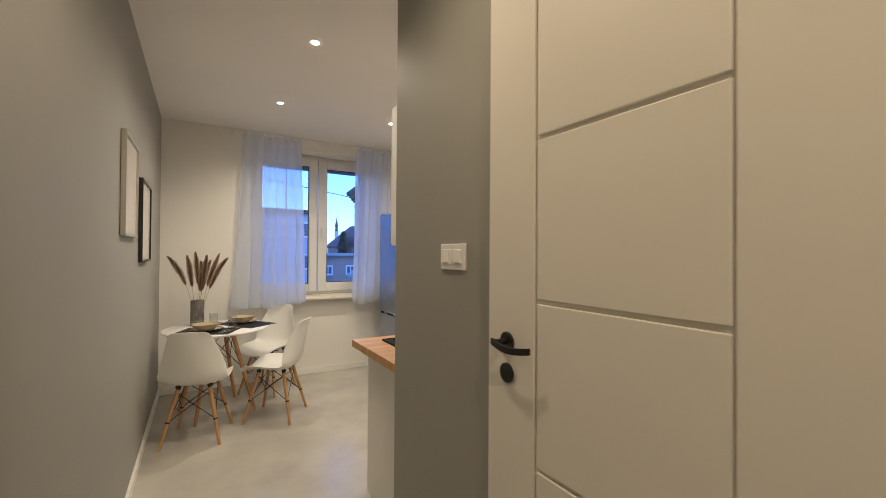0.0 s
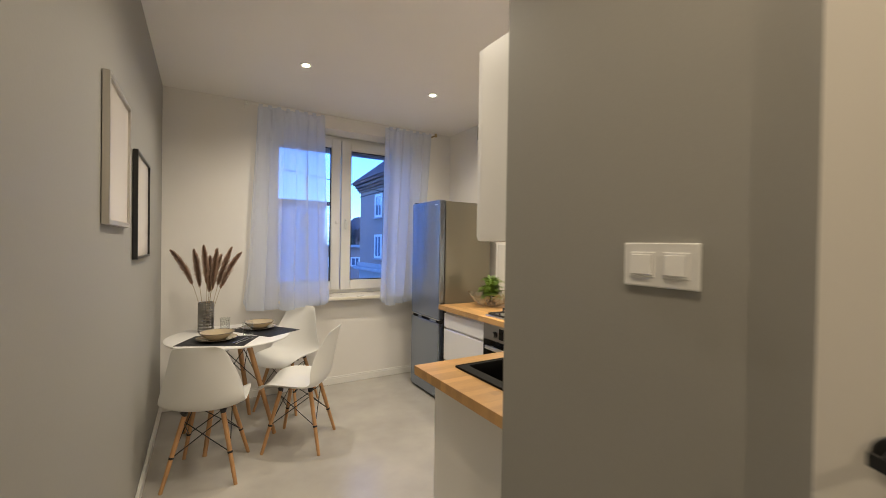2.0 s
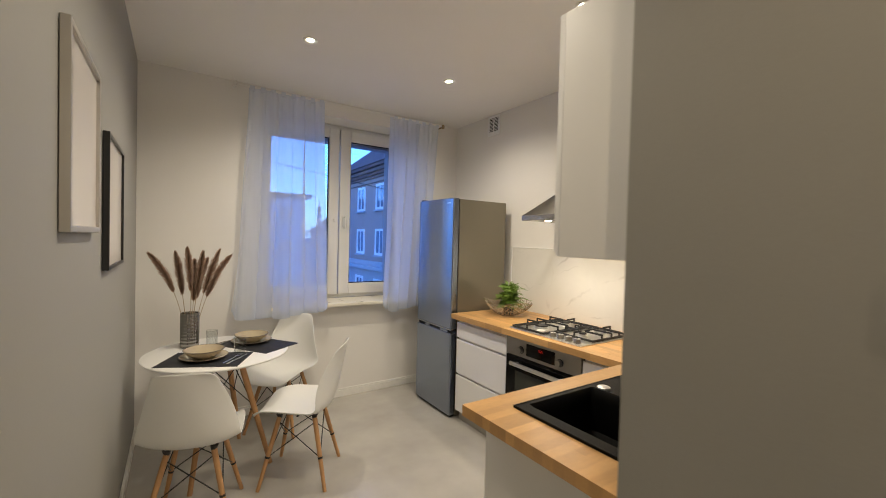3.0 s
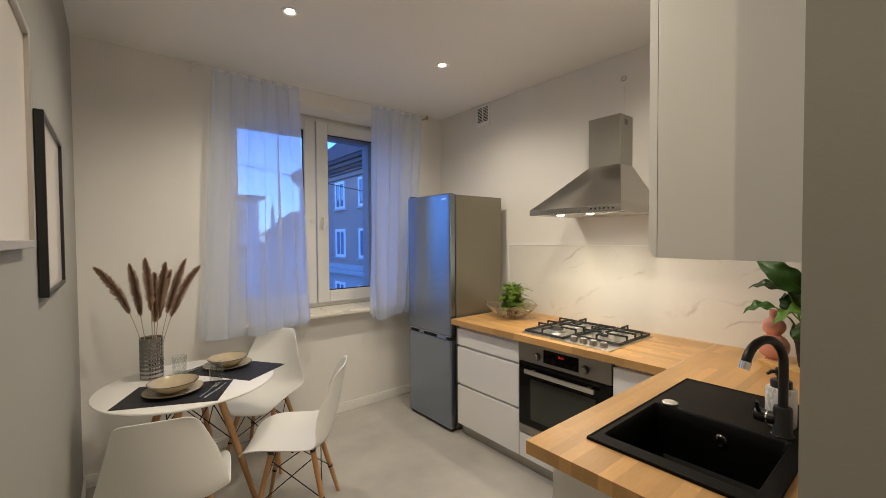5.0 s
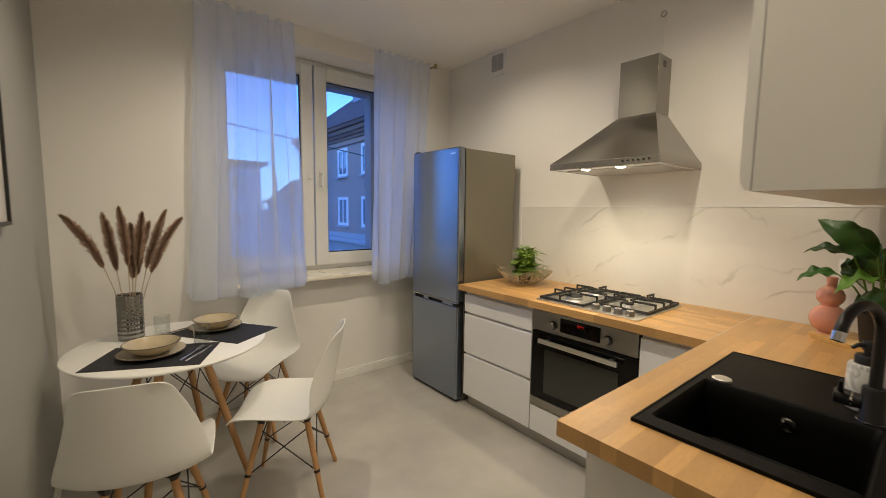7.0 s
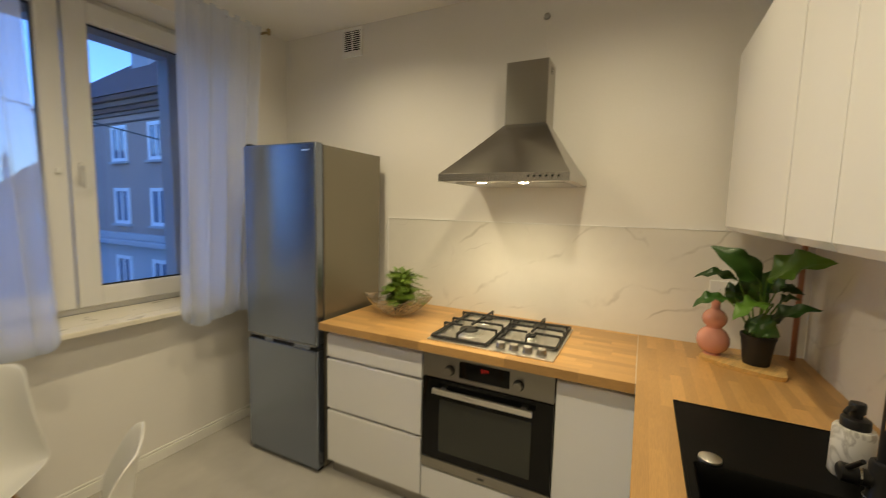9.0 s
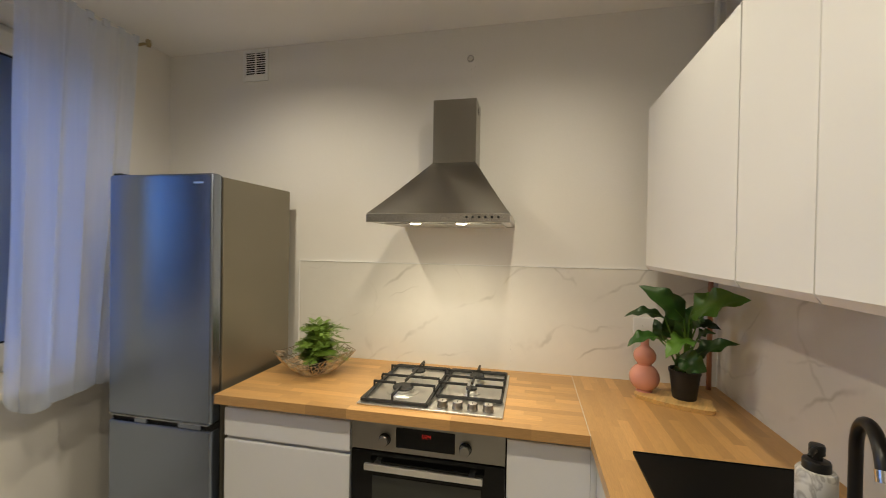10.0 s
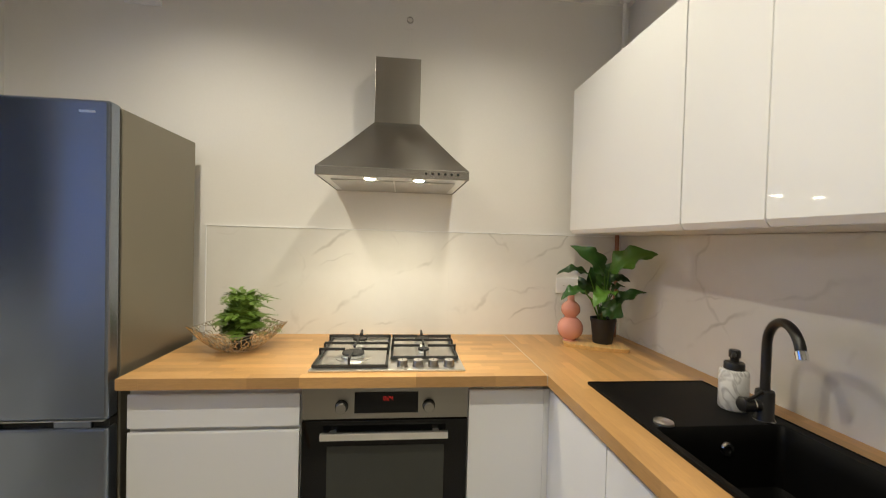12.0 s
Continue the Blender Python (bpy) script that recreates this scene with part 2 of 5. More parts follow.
M_STEEL = brushed(material("brushed_steel", (0.33, 0.315, 0.285), 0.29, metal=1.0, vary=0.02, scale=3, fine=0.012, fine_scale=150, stretch=(1, 1, 20)), 0.62)
M_HOB = material("satin_steel", (0.80, 0.79, 0.76), 0.30, metal=1.0, vary=0.03, fine=0.05, fine_scale=160, stretch=(1, 12, 1))
M_FRIDGE = brushed(material("fridge_steel", (0.27, 0.31, 0.385), 0.25, metal=0.95, vary=0.02, fine=0.008, fine_scale=150, stretch=(1, 1, 14)), 0.9)
M_FSIDE = material("fridge_side_paint", (0.25, 0.228, 0.18), 0.34, metal=0.6, vary=0.03)
M_DKSTEEL = material("dark_steel", (0.13, 0.125, 0.12), 0.3, metal=1.0, vary=0.05)
M_CHROME = material("chrome", (0.8, 0.8, 0.8), 0.08, metal=1.0, vary=0.01)
M_OAK = material("butcher_block", (0.51, 0.295, 0.112), 0.34, vary=0.10, scale=2.5, fine=0.16, fine_scale=26, stretch=(1.2, 14, 14), per_object=0.18, bump=0.02, bump_scale=40)
M_OAKY = material("butcher_block_along", (0.51, 0.295, 0.112), 0.34, vary=0.10, scale=2.5, fine=0.16, fine_scale=26, stretch=(14, 1.2, 14), per_object=0.18, bump=0.02, bump_scale=40)
M_BEECH = material("beech_legs", (0.48, 0.265, 0.115), 0.45, vary=0.10, scale=6, fine=0.14, fine_scale=40, stretch=(8, 8, 1))
M_OLIVE = material("olive_wood", (0.68, 0.44, 0.17), 0.42, vary=0.3, scale=8, fine=0.2, fine_scale=26, stretch=(6, 1, 6), bump=0.1, bump_scale=30)
M_SHELL = material("white_polypropylene", (0.79, 0.79, 0.77), 0.38, vary=0.012, bump=0.02, bump_scale=300)
M_TABLE = material("white_tabletop", (0.82, 0.81, 0.79), 0.30, vary=0.012)
M_MAT = material("black_placemat", (0.012, 0.013, 0.018), 0.6, vary=0.2, scale=30, bump=0.3, bump_scale=500)
M_CERAM = material("beige_stoneware", (0.46, 0.385, 0.265), 0.16, vary=0.16, scale=14, fine=0.06, coat=0.7)
M_RIM = material("dark_glazed_rim", (0.06, 0.04, 0.03), 0.3, vary=0.2)
M_SMOKE = material("smoked_mirror_glaze", (0.33, 0.32, 0.31), 0.14, metal=0.95, vary=0.15, scale=18)
M_PLUME = material("pampas_plume", (0.43, 0.295, 0.22), 0.9, vary=0.3, scale=30)
M_STALK = material("dry_stalk", (0.42, 0.32, 0.20), 0.7, vary=0.15, scale=20)
M_PINK = material("pink_glaze", (0.66, 0.30, 0.235), 0.1, vary=0.06, scale=9, coat=0.5)
M_LEAF = material("glossy_leaf", (0.026, 0.080, 0.012), 0.36, vary=0.35, scale=11, fine=0.12, per_object=0.5)
M_YLEAF = material("yellow_green_leaf", (0.085, 0.19, 0.022), 0.36, vary=0.2, scale=9)
M_FERN = material("fern_leaf", (0.125, 0.21, 0.028), 0.5, vary=0.35, scale=25)
M_POT = material("black_plastic_pot", (0.010, 0.010, 0.011), 0.55, vary=0.1)
M_SOIL = material("potting_soil", (0.03, 0.022, 0.015), 0.95, vary=0.4, scale=60, bump=0.6, bump_scale=120)
M_SILVER = material("silver_mesh", (0.62, 0.57, 0.49), 0.25, metal=1.0, vary=0.06)
# lighter than the hood's steel: the lip's bright reflections are put into its colour
M_LIP = material("lit_folded_steel", (0.46, 0.44, 0.41), 0.25, metal=1.0, vary=0.03)
M_SINK = material("black_granite_composite", (0.003, 0.003, 0.003), 0.5, vary=0.15, fine=0.25, fine_scale=400, bump=0.1, bump_scale=500, spec=0.11)
M_BGLASS = material("black_oven_glass", (0.004, 0.004, 0.004), 0.05, vary=0.05, spec=0.25)
M_OGLASS = material("oven_window_glass", (0.035, 0.038, 0.032), 0.07, vary=0.1, spec=0.5)
M_STONEW = veined("white_marble_resin", (0.70, 0.69, 0.67), (0.30, 0.285, 0.27), 11)
M_COPPER = material("copper_pipe", (0.36, 0.18, 0.12), 0.4, metal=1.0, vary=0.1)
M_PRINT = material("print_paper", (0.70, 0.66, 0.63), 0.35, vary=0.06, scale=2.2, coat=0.6)
M_SILFR = material("silver_frame", (0.50, 0.48, 0.45), 0.35, metal=0.7, vary=0.04)
M_FILTER = material("filter_mesh", (0.55, 0.54, 0.52), 0.4, metal=1.0, vary=0.1, fine=0.2, fine_scale=300)
M_DARK = material("dark_gap", (0.02, 0.02, 0.02), 0.8, vary=0.1)
M_GREYP = material("grey_plinth", (0.42, 0.40, 0.37), 0.35, metal=0.5, vary=0.03)
M_SILL = material("cream_sill", (0.74, 0.70, 0.60), 0.28, vary=0.05, scale=7)
M_MARBLE = marble("marble_tile")
M_PANE = pane_glass("window_glazing")
M_CLEAR = thin_glass("drinking_glass")
M_VOILE = sheer("white_voile", (0.87, 0.915, 1.0), 0.27)
M_LED = glow("warm_lamp", (1.0, 0.86, 0.62), 32)
M_RED = glow("red_digits", (1.0, 0.03, 0.02), 0.08)
M_SEAL = material("joint_seal", (0.62, 0.58, 0.50), 0.5, vary=0.03)
# outside
# ground tone raised so that the fridge front mirrors something brighter
M_GROUND = material("pale_ground", (0.17, 0.17, 0.175), 0.9, vary=0.2, scale=0.4, fine=0.1)
M_STUCCO = material("mauve_stucco", (0.40, 0.295, 0.255), 0.9, vary=0.10, scale=0.8, fine=0.08, fine_scale=14, bump=0.2, bump_scale=40)
M_RENDER = material("grey_render", (0.33, 0.35, 0.37), 0.9, vary=0.08, scale=2.0, bump=0.2, bump_scale=60)
M_BLUEST = material("pale_blue_stucco", (0.42, 0.49, 0.60), 0.9, vary=0.06, scale=0.4, fine=0.05, fine_scale=8)
M_ROOF = material("brown_roof_tiles", (0.10, 0.065, 0.06), 0.85, vary=0.2, scale=3, bump=0.6, bump_scale=9)
M_CORNICE = material("brown_cornice", (0.15, 0.115, 0.105), 0.85, vary=0.15, scale=2)
M_STONE = material("grey_ledge", (0.42, 0.42, 0.43), 0.8, vary=0.1, scale=3)
M_DKGLASS = material("far_window_glass", (0.13, 0.17, 0.23), 0.05, vary=0.1, spec=0.8)
M_BARK = material("bark", (0.06, 0.048, 0.04), 0.9, vary=0.3, scale=8)
M_NEEDLE = material("conifer", (0.03, 0.055, 0.03), 0.8, vary=0.3, scale=6)
M_CABLE = material("black_cable", (0.02, 0.02, 0.02), 0.7, vary=0.05)


# ---- geometry helpers ----
def part(name, bm, mat, parent=None, label="", smooth=False, kind="", category=""):
    me = bpy.data.meshes.new(name)
    bmesh.ops.recalc_face_normals(bm, faces=bm.faces)
    bm.to_mesh(me)
    bm.free()
    me.materials.append(mat)
    if smooth:
        for p in me.polygons:
            p.use_smooth = True
        me.set_sharp_from_angle(angle=radians(40))
    ob = new(name, me)
    if parent is not None:
        ob.parent = parent
    tagged(ob, label, category, "", kind)
    return ob


def thing(name, at=(0, 0, 0), label="", category="", group="", kind="", turn=0.0):
    ob = new(name)
    ob.matrix_basis = pose(*at, 0, 0, turn)
    ob.empty_display_size = 0.05
    return tagged(ob, label, category, group, kind)


def box(x0, x1, y0, y1, z0, z1, bevel=0.0, bm=None, segs=2):
    bm = bm or bmesh.new()
    g = bmesh.ops.create_cube(bm, size=1)
    vs = g["verts"]
    bmesh.ops.transform(bm, verts=vs, matrix=Matrix.Translation(((x0 + x1) / 2, (y0 + y1) / 2, (z0 + z1) / 2)) @ Matrix.Diagonal((abs(x1 - x0), abs(y1 - y0), abs(z1 - z0), 1)))
    if bevel:
        es = {e for v in vs for e in v.link_edges}
        bmesh.ops.bevel(bm, geom=list(es), offset=bevel, segments=segs, affect="EDGES", profile=0.5)
    return bm


def lathe(profile, segs=40, at=(0, 0, 0), bm=None, wobble=None):
    """Turns a list of (radius, height) round the z axis."""
    bm = bm or bmesh.new()
    rings = []
    for r, z in profile:
        if r < 1e-5:
            rings.append([bm.verts.new((at[0], at[1], at[2] + z))])
        else:
            ring = []
            for i in range(segs):
                a = 2 * math.pi * i / segs
                k = r * (wobble(a, z) if wobble else 1)
                ring.append(bm.verts.new((at[0] + k * math.cos(a), at[1] + k * math.sin(a), at[2] + z)))
            rings.append(ring)
    for a, b in zip(rings, rings[1:]):
        n = max(len(a), len(b))
        for i in range(n):
            j = (i + 1) % n
            if len(a) == 1 and len(b) > 1:
                bm.faces.new((a[0], b[i], b[j]))
            elif len(b) == 1 and len(a) > 1:
                bm.faces.new((a[i], a[j], b[0]))
            elif len(a) > 1:
                bm.faces.new((a[i], a[j], b[j], b[i]))
    return bm


def tube(points, radii, segs=12, bm=None, caps=True):
    """A round bar along points; radii is one number or one per point."""
    bm = bm or bmesh.new()
    pts = [Vector(p) for p in points]
    rr = [radii] * len(pts) if isinstance(radii, (int, float)) else list(radii)
    rings, side = [], None
    for i, p in enumerate(pts):
        d = (pts[min(i + 1, len(pts) - 1)] - pts[max(i - 1, 0)]).normalized()
        if side is None:
            side = d.orthogonal().normalized()
        side = (side - d * side.dot(d)).normalized()
        up = d.cross(side)
        rings.append([bm.verts.new(p + rr[i] * (math.cos(2 * math.pi * k / segs) * side + math.sin(2 * math.pi * k / segs) * up)) for k in range(segs)])
    for a, b in zip(rings, rings[1:]):
        for k in range(segs):
            bm.faces.new((a[k], a[(k + 1) % segs], b[(k + 1) % segs], b[k]))
    if caps:
        bm.faces.new(rings[0][::-1])
        bm.faces.new(rings[-1])
    return bm


def disc_x(x0, x1, y, z, r, segs=32, bevel=0.0):
    """A round knob or rose whose axis runs along x."""
    bm = lathe([(0, 0), (r - bevel, 0), (r, bevel), (r, abs(x1 - x0) - bevel), (r - bevel, abs(x1 - x0)), (0, abs(x1 - x0))], segs)
    bmesh.ops.transform(bm, verts=bm.verts, matrix=Matrix.Translation((x1, y, z)) @ pose(0, 0, 0, 0, -90, 0))
    return bm


def plain_wall(name, x0, x1, y0, y1, z0, z1, mat, label):
    return part(name, box(x0, x1, y0, y1, z0, z1), mat, None, label, kind="structure", category="wall")

# ---- the room's shell ----
XL, XR, XS = -0.242, 2.58, 0.874      # grey side wall, cooker wall, switch wall
YW, YS, YB = 4.90, 1.74, -1.70        # window wall, sink wall, closing wall of the hall
WX0, WX1, WZ0, WZ1 = 0.56, 2.10, 0.90, 2.60

floor = part("floor", box(XL - 0.2, XR + 0.2, YB - 0.2, YW + 0.42, -0.15, 0.0), M_FLOOR, None, "smooth grey polished screed floor with cloudy mottling", kind="structure", category="floor")
ceiling = part("ceiling", box(XL - 0.2, XR + 0.2, YB - 0.2, YW + 0.42, CEIL, CEIL + 0.2), M_CEIL, None, "plain white painted ceiling with recessed spotlights", kind="structure", category="ceiling")
plain_wall("wall_west", XL - 0.2, XL, YB, YW + 0.42, 0, CEIL, M_GREY, "warm grey painted wall with two framed prints")
plain_wall("wall_east", XR, XR + 0.2, YS - 0.2, YW + 0.42, 0, CEIL, M_WALL, "white painted wall behind the cooker and hood")
plain_wall("wall_hall_end", XL, XS + 0.2, YB - 0.2, YB, 0, CEIL, M_WALL, "plain white wall closing the hall")
plain_wall("wall_switch", XS, XS + 0.11, YB, 1.786, 0, CEIL, M_GREY, "warm grey painted hall wall with a light switch")
plain_wall("wall_sink", XS + 0.11, XR, YS - 0.2, YS, 0, CEIL, M_WALL, "white painted wall behind the sink")
bm = box(XL, WX0, YW, YW + 0.40, 0, CEIL)
box(WX1, XR, YW, YW + 0.40, 0, CEIL, bm=bm)
box(WX0, WX1, YW, YW + 0.40, 0, WZ0 - 0.03, bm=bm)
box(WX0, WX1, YW, YW + 0.40, WZ1, CEIL, bm=bm)
part("wall_north", bm, M_WALL, None, "white painted wall with a wide window", kind="structure", category="wall")
# the outer skin narrows the opening outside the frame
bm = box(XL, 0.69, YW + 0.40, YW + 0.52, 0, CEIL)
box(1.952, XR, YW + 0.40, YW + 0.52, 0, CEIL, bm=bm)
box(0.69, 1.952, YW + 0.40, YW + 0.52, 0, WZ0 - 0.035, bm=bm)
box(0.69, 1.952, YW + 0.40, YW + 0.52, 2.462, CEIL, bm=bm)
part("wall_outer_skin", bm, M_RENDER, None, "grey-blue rendered outer reveal round the window", kind="structure", category="wall")

base = thing("baseboard", (0, 0, 0), "low white painted skirting along the walls", "skirting", kind="structure")
part("board", box(XL, XR, YW - 0.014, YW, 0, 0.062, 0.003), M_TRIM, base)
part("board", box(XL, XL + 0.014, 1.0, YW - 0.014, 0, 0.062, 0.003), M_TRIM, base)
part("board", box(XL, XL + 0.014, YB, 1.0, 0, 0.062, 0.003), M_TRIM, base)
part("bead", box(XL, XR, YW - 0.009, YW, 0.0625, 0.078, 0.004), M_TRIM, base)
part("bead", box(XL, XL + 0.009, YB, YW - 0.009, 0.0625, 0.078, 0.004), M_TRIM, base)


# ---- window ----
def ring_frame(x0, x1, y0, y1, z0, z1, w, bevel=0.006):
    bm = box(x0, x0 + w, y0, y1, z0, z1, bevel)
    box(x1 - w, x1, y0, y1, z0, z1, bevel, bm)
    box(x0 + w - 0.002, x1 - w + 0.002, y0 + 0.0015, y1 - 0.0015, z1 - w, z1 - 0.0005, bevel, bm)
    box(x0 + w - 0.002, x1 - w + 0.002, y0 + 0.0015, y1 - 0.0015, z0 + 0.0005, z0 + w, bevel, bm)
    return bm


win = thing("window_1", (0, 0, 0), "white plastic casement window with two sashes, closed", "window", kind="structure")
part("window_frame", ring_frame(WX0, WX1, 5.150, 5.215, WZ0, WZ1, 0.055), M_SASH, win)
for sx0, sx1 in ((0.60, 1.332), (1.342, 2.06)):
    sash = part("sash", ring_frame(sx0, sx1, 5.122, 5.180, WZ0 + 0.035, WZ1 - 0.035, 0.098 if sx0 < 1 else 0.108, 0.008), M_SASH, win)
    gk = 0.095 if sx0 < 1 else 0.105
    part("gasket", ring_frame(sx0 + gk, sx1 - gk, 5.146, 5.160, WZ0 + 0.035 + gk, WZ1 - 0.035 - gk, 0.012, 0.002), M_BLACK, sash, "black rubber seal")
    pane = part("pane", box(sx0 + gk, sx1 - gk, 5.150, 5.154, WZ0 + 0.035 + gk, WZ1 - 0.035 - gk), M_PANE, sash)
    pane.visible_shadow = False
bm = box(1.372, 1.402, 5.108, 5.124, 1.60, 1.72, 0.006)
tube([(1.387, 5.112, 1.70), (1.387, 5.078, 1.70), (1.387, 5.072, 1.69), (1.387, 5.072, 1.585)], 0.0095, 10, bm)
part("handle", bm, M_SASH, win, smooth=True)
part("latch", box(1.276, 1.300, 5.106, 5.124, 1.655, 1.685, 0.005), M_SASH, win)
sill = part("window_sill", box(WX0 - 0.14, WX1 + 0.14, 4.79, YW, WZ0 - 0.03, WZ0, 0.006), M_SILL, win, "cream stone-look inner sill")
part("window_sill", box(WX0, WX1, YW, 5.15, WZ0 - 0.03, WZ0), M_SILL, win, "cream stone-look inner sill")
part("outer_sill", box(WX0, WX1, 5.215, 5.36, WZ0 - 0.03, WZ0 - 0.005, 0.003), M_STONE, win)


# ---- curtains ----
def curtain(name, top, bottom, folds, seed, label):
    """top and bottom: (x0, x1, z)."""
    rnd = random.Random(seed)
    ph = [rnd.uniform(0, 6.28) for _ in range(6)]
    nu, nv = 150, 44
    bm = bmesh.new()
    rows = []
    for j in range(nv + 1):
        v = j / nv
        row = []
        for i in range(nu + 1):
            u = i / nu
            x0 = top[0] + (bottom[0] - top[0]) * v ** 1.3
            x1 = top[1] + (bottom[1] - top[1]) * v ** 1.3
            uu = u + 0.012 * math.sin(9 * v + 14 * u + ph[0]) * v
            amp = 0.005 + 0.016 * v
            ang = 2 * math.pi * folds * uu + ph[1] + 1.3 * math.sin(4 * u + ph[2])
            # the cloth doubles over itself in the deeper folds
            dx = (0.006 + 0.040 * v ** 0.6) * math.sin(ang + 1.4) * (0.35 + 0.65 * math.sin(5.3 * u + ph[3]) ** 2) * min(1, 9 * u, 9 * (1 - u))
            y = 4.765 + amp * math.sin(ang) + 0.012 * math.sin(2 * math.pi * folds * 0.43 * uu + ph[3] + 1.2 * v) + 0.003 * math.sin(2 * math.pi * folds * 2.3 * u + ph[4]) * (1 - v)
            z = top[2] + (bottom[2] - top[2]) * v
            z += v ** 8 * (0.016 * math.sin(5.5 * u + ph[5]) + 0.008 * math.sin(17 * u + ph[2])) 
            edge = max(0, 1 - u / 0.07) ** 2 + max(0, (u - 0.93) / 0.07) ** 2
            z += v ** 10 * 0.05 * edge
            row.append(bm.verts.new((x0 + (x1 - x0) * uu + dx, y, z)))
        rows.append(row)
    for a, b in zip(rows, rows[1:]):
        for i in range(nu):
            bm.faces.new((a[i], a[i + 1], b[i + 1], b[i]))
    t = thing(name, (0, 0, 0), label, "curtain", "sheer curtains")
    hem = bmesh.new()
    band = [[hem.verts.new(w.co + Vector((0, -0.002, 0))) for w in row] for row in (rows[-1], rows[-2])]
    for i in range(nu):
        hem.faces.new((band[0][i], band[0][i + 1], band[1][i + 1], band[1][i]))
    part("cloth", bm, M_VOILE, t, smooth=True)
    part("hem", hem, M_VOILE, t, "doubled hem", smooth=True)
    return t


curt_l = curtain("sheer_curtain", (0.47, 1.065, 2.665), (0.375, 1.135, 0.832), 6, 4, "long white sheer voile curtain hanging before the window")
curt_r = curtain("sheer_curtain", (1.690, 2.25, 2.665), (1.668, 2.11, 0.815), 5, 9, "narrow white sheer voile curtain gathered beside the fridge")
rail = thing("curtain_rail", (0, 0, 0), "thin pale curtain wire with brass-coloured end brackets", "curtain rail")
part("wire", tube([(0.36, 4.765, 2.672), (2.36, 4.765, 2.672)], 0.0035, 8), M_TRIM, rail)
M_BRASS = material("aged_brass", (0.42, 0.33, 0.18), 0.4, metal=0.8, vary=0.1)
for rx in (0.37, 2.30):
    bm = tube([(rx, YW, 2.672), (rx, 4.80, 2.672), (rx, 4.752, 2.672)], 0.008, 10)
    lathe([(0, -0.02), (0.012, -0.018), (0.016, 0), (0.012, 0.018), (0, 0.02)], 14, (rx, 4.76, 2.672), bm)
    part("bracket", bm, M_BRASS if rx > 1 else M_TRIM, rail, smooth=True)
for i in range(8):
    cx = 0.492 + i * 0.0785
    part("loop", box(cx - 0.017, cx + 0.017, 4.757, 4.773, 2.645, 2.682, 0.003), M_VOILE, curt_l)
for i in range(7):
    cx = 1.757 + i * 0.0785
    part("loop", box(cx - 0.017, cx + 0.017, 4.757, 4.773, 2.645, 2.682, 0.003), M_VOILE, curt_r)

# ---- ceiling spotlights ----
def ceiling_spot(x, y):
    t = thing("ceiling_spotlight", (x, y, CEIL), "small round white recessed ceiling spotlight, switched on", "spotlight", "ceiling spotlights")
    part("trim_ring", lathe([(0.021, -0.001), (0.031, -0.006), (0.040, -0.007), (0.044, -0.004), (0.045, 0.0)], 36), M_TRIM, t, smooth=True)
    part("lens", lathe([(0, -0.0025), (0.014, -0.0024), (0.0215, -0.001)], 28), M_LED, t, "glowing warm white lens")
    return t


for spot in CEILING_SPOTS:
    ceiling_spot(spot[0], spot[1])

# ---- pictures on the grey wall ----
def picture(y0, y1, z0, z1, mat, w, label):
    t = thing("picture_frame", (XL, (y0 + y1) / 2, z0), label, "picture")
    h, b = z1 - z0, (y1 - y0) / 2
    bm = box(0.002, 0.024, -b, -b + w, 0, h, 0.0015)
    box(0.002, 0.024, b - w, b, 0, h, 0.0015, bm)
    box(0.002, 0.0236, -b + w, b - w, 0.0003, w, 0.0015, bm)
    box(0.002, 0.0236, -b + w, b - w, h - w, h - 0.0003, 0.0015, bm)
    part("frame", bm, mat, t)
    part("print", box(0.004, 0.014, -b + w, b - w, w, h - w), M_PRINT, t, "pale blank print under glass")
    return t


picture(2.560, 3.03, 1.495, 2.02, M_SILFR, 0.018, "silver-framed pale print hung on the grey wall")
picture(3.26, 3.79, 1.347, 1.888, M_BLACK, 0.014, "black-framed pale print hung on the grey wall")

# ---- light switch ----
sw = thing("light_switch", (XS, 1.283, 1.407), "white double rocker light switch on the grey wall", "switch")
part("plate", box(-0.010, 0, -0.0795, 0.0795, -0.0465, 0.0465, 0.003), M_PVC, sw)
for dy in (-0.036, 0.036):
    bm = box(-0.0125, -0.008, dy - 0.027, dy + 0.027, -0.027, 0.027, 0.002)
    part("bezel", bm, M_PVC, sw)
    bm = box(-0.018, -0.012, dy - 0.022, dy + 0.022, -0.021, 0.022, 0.002)
    for v in bm.verts:
        if v.co.x < -0.015 and v.co.z > 0:
            v.co.x += 0.003
    part("rocker", bm, M_PVC, sw)

# ---- open door against the hall wall ----
door = thing("door_1", (0, 0, 0), "white lacquered interior door with grooved panels, standing open", "door", kind="structure")
part("leaf", box(0.838, 0.872, 0.20, 1.0235, 0.012, 2.18, 0.002), M_DOOR, door)
part("stile", box(0.830, 0.8385, 0.836, 1.0232, 0.0125, 2.1795, 0.0025), M_DOOR, door)
part("stile", box(0.830, 0.8385, 0.2005, 0.380, 0.0125, 2.1795, 0.0025), M_DOOR, door)
zs = [0.0125, 0.445, 0.873, 1.298, 1.716, 2.1795]
for za, zb in zip(zs, zs[1:]):
    part("panel", box(0.830, 0.8385, 0.386, 0.824, za + 0.006, zb - 0.006, 0.0025), M_DOOR, door)
han = part("handle", disc_x(0.822, 0.830, 0.936, 1.176, 0.0275, 36, 0.002), M_BLACK, door, "matt black round rose and lever", smooth=True)
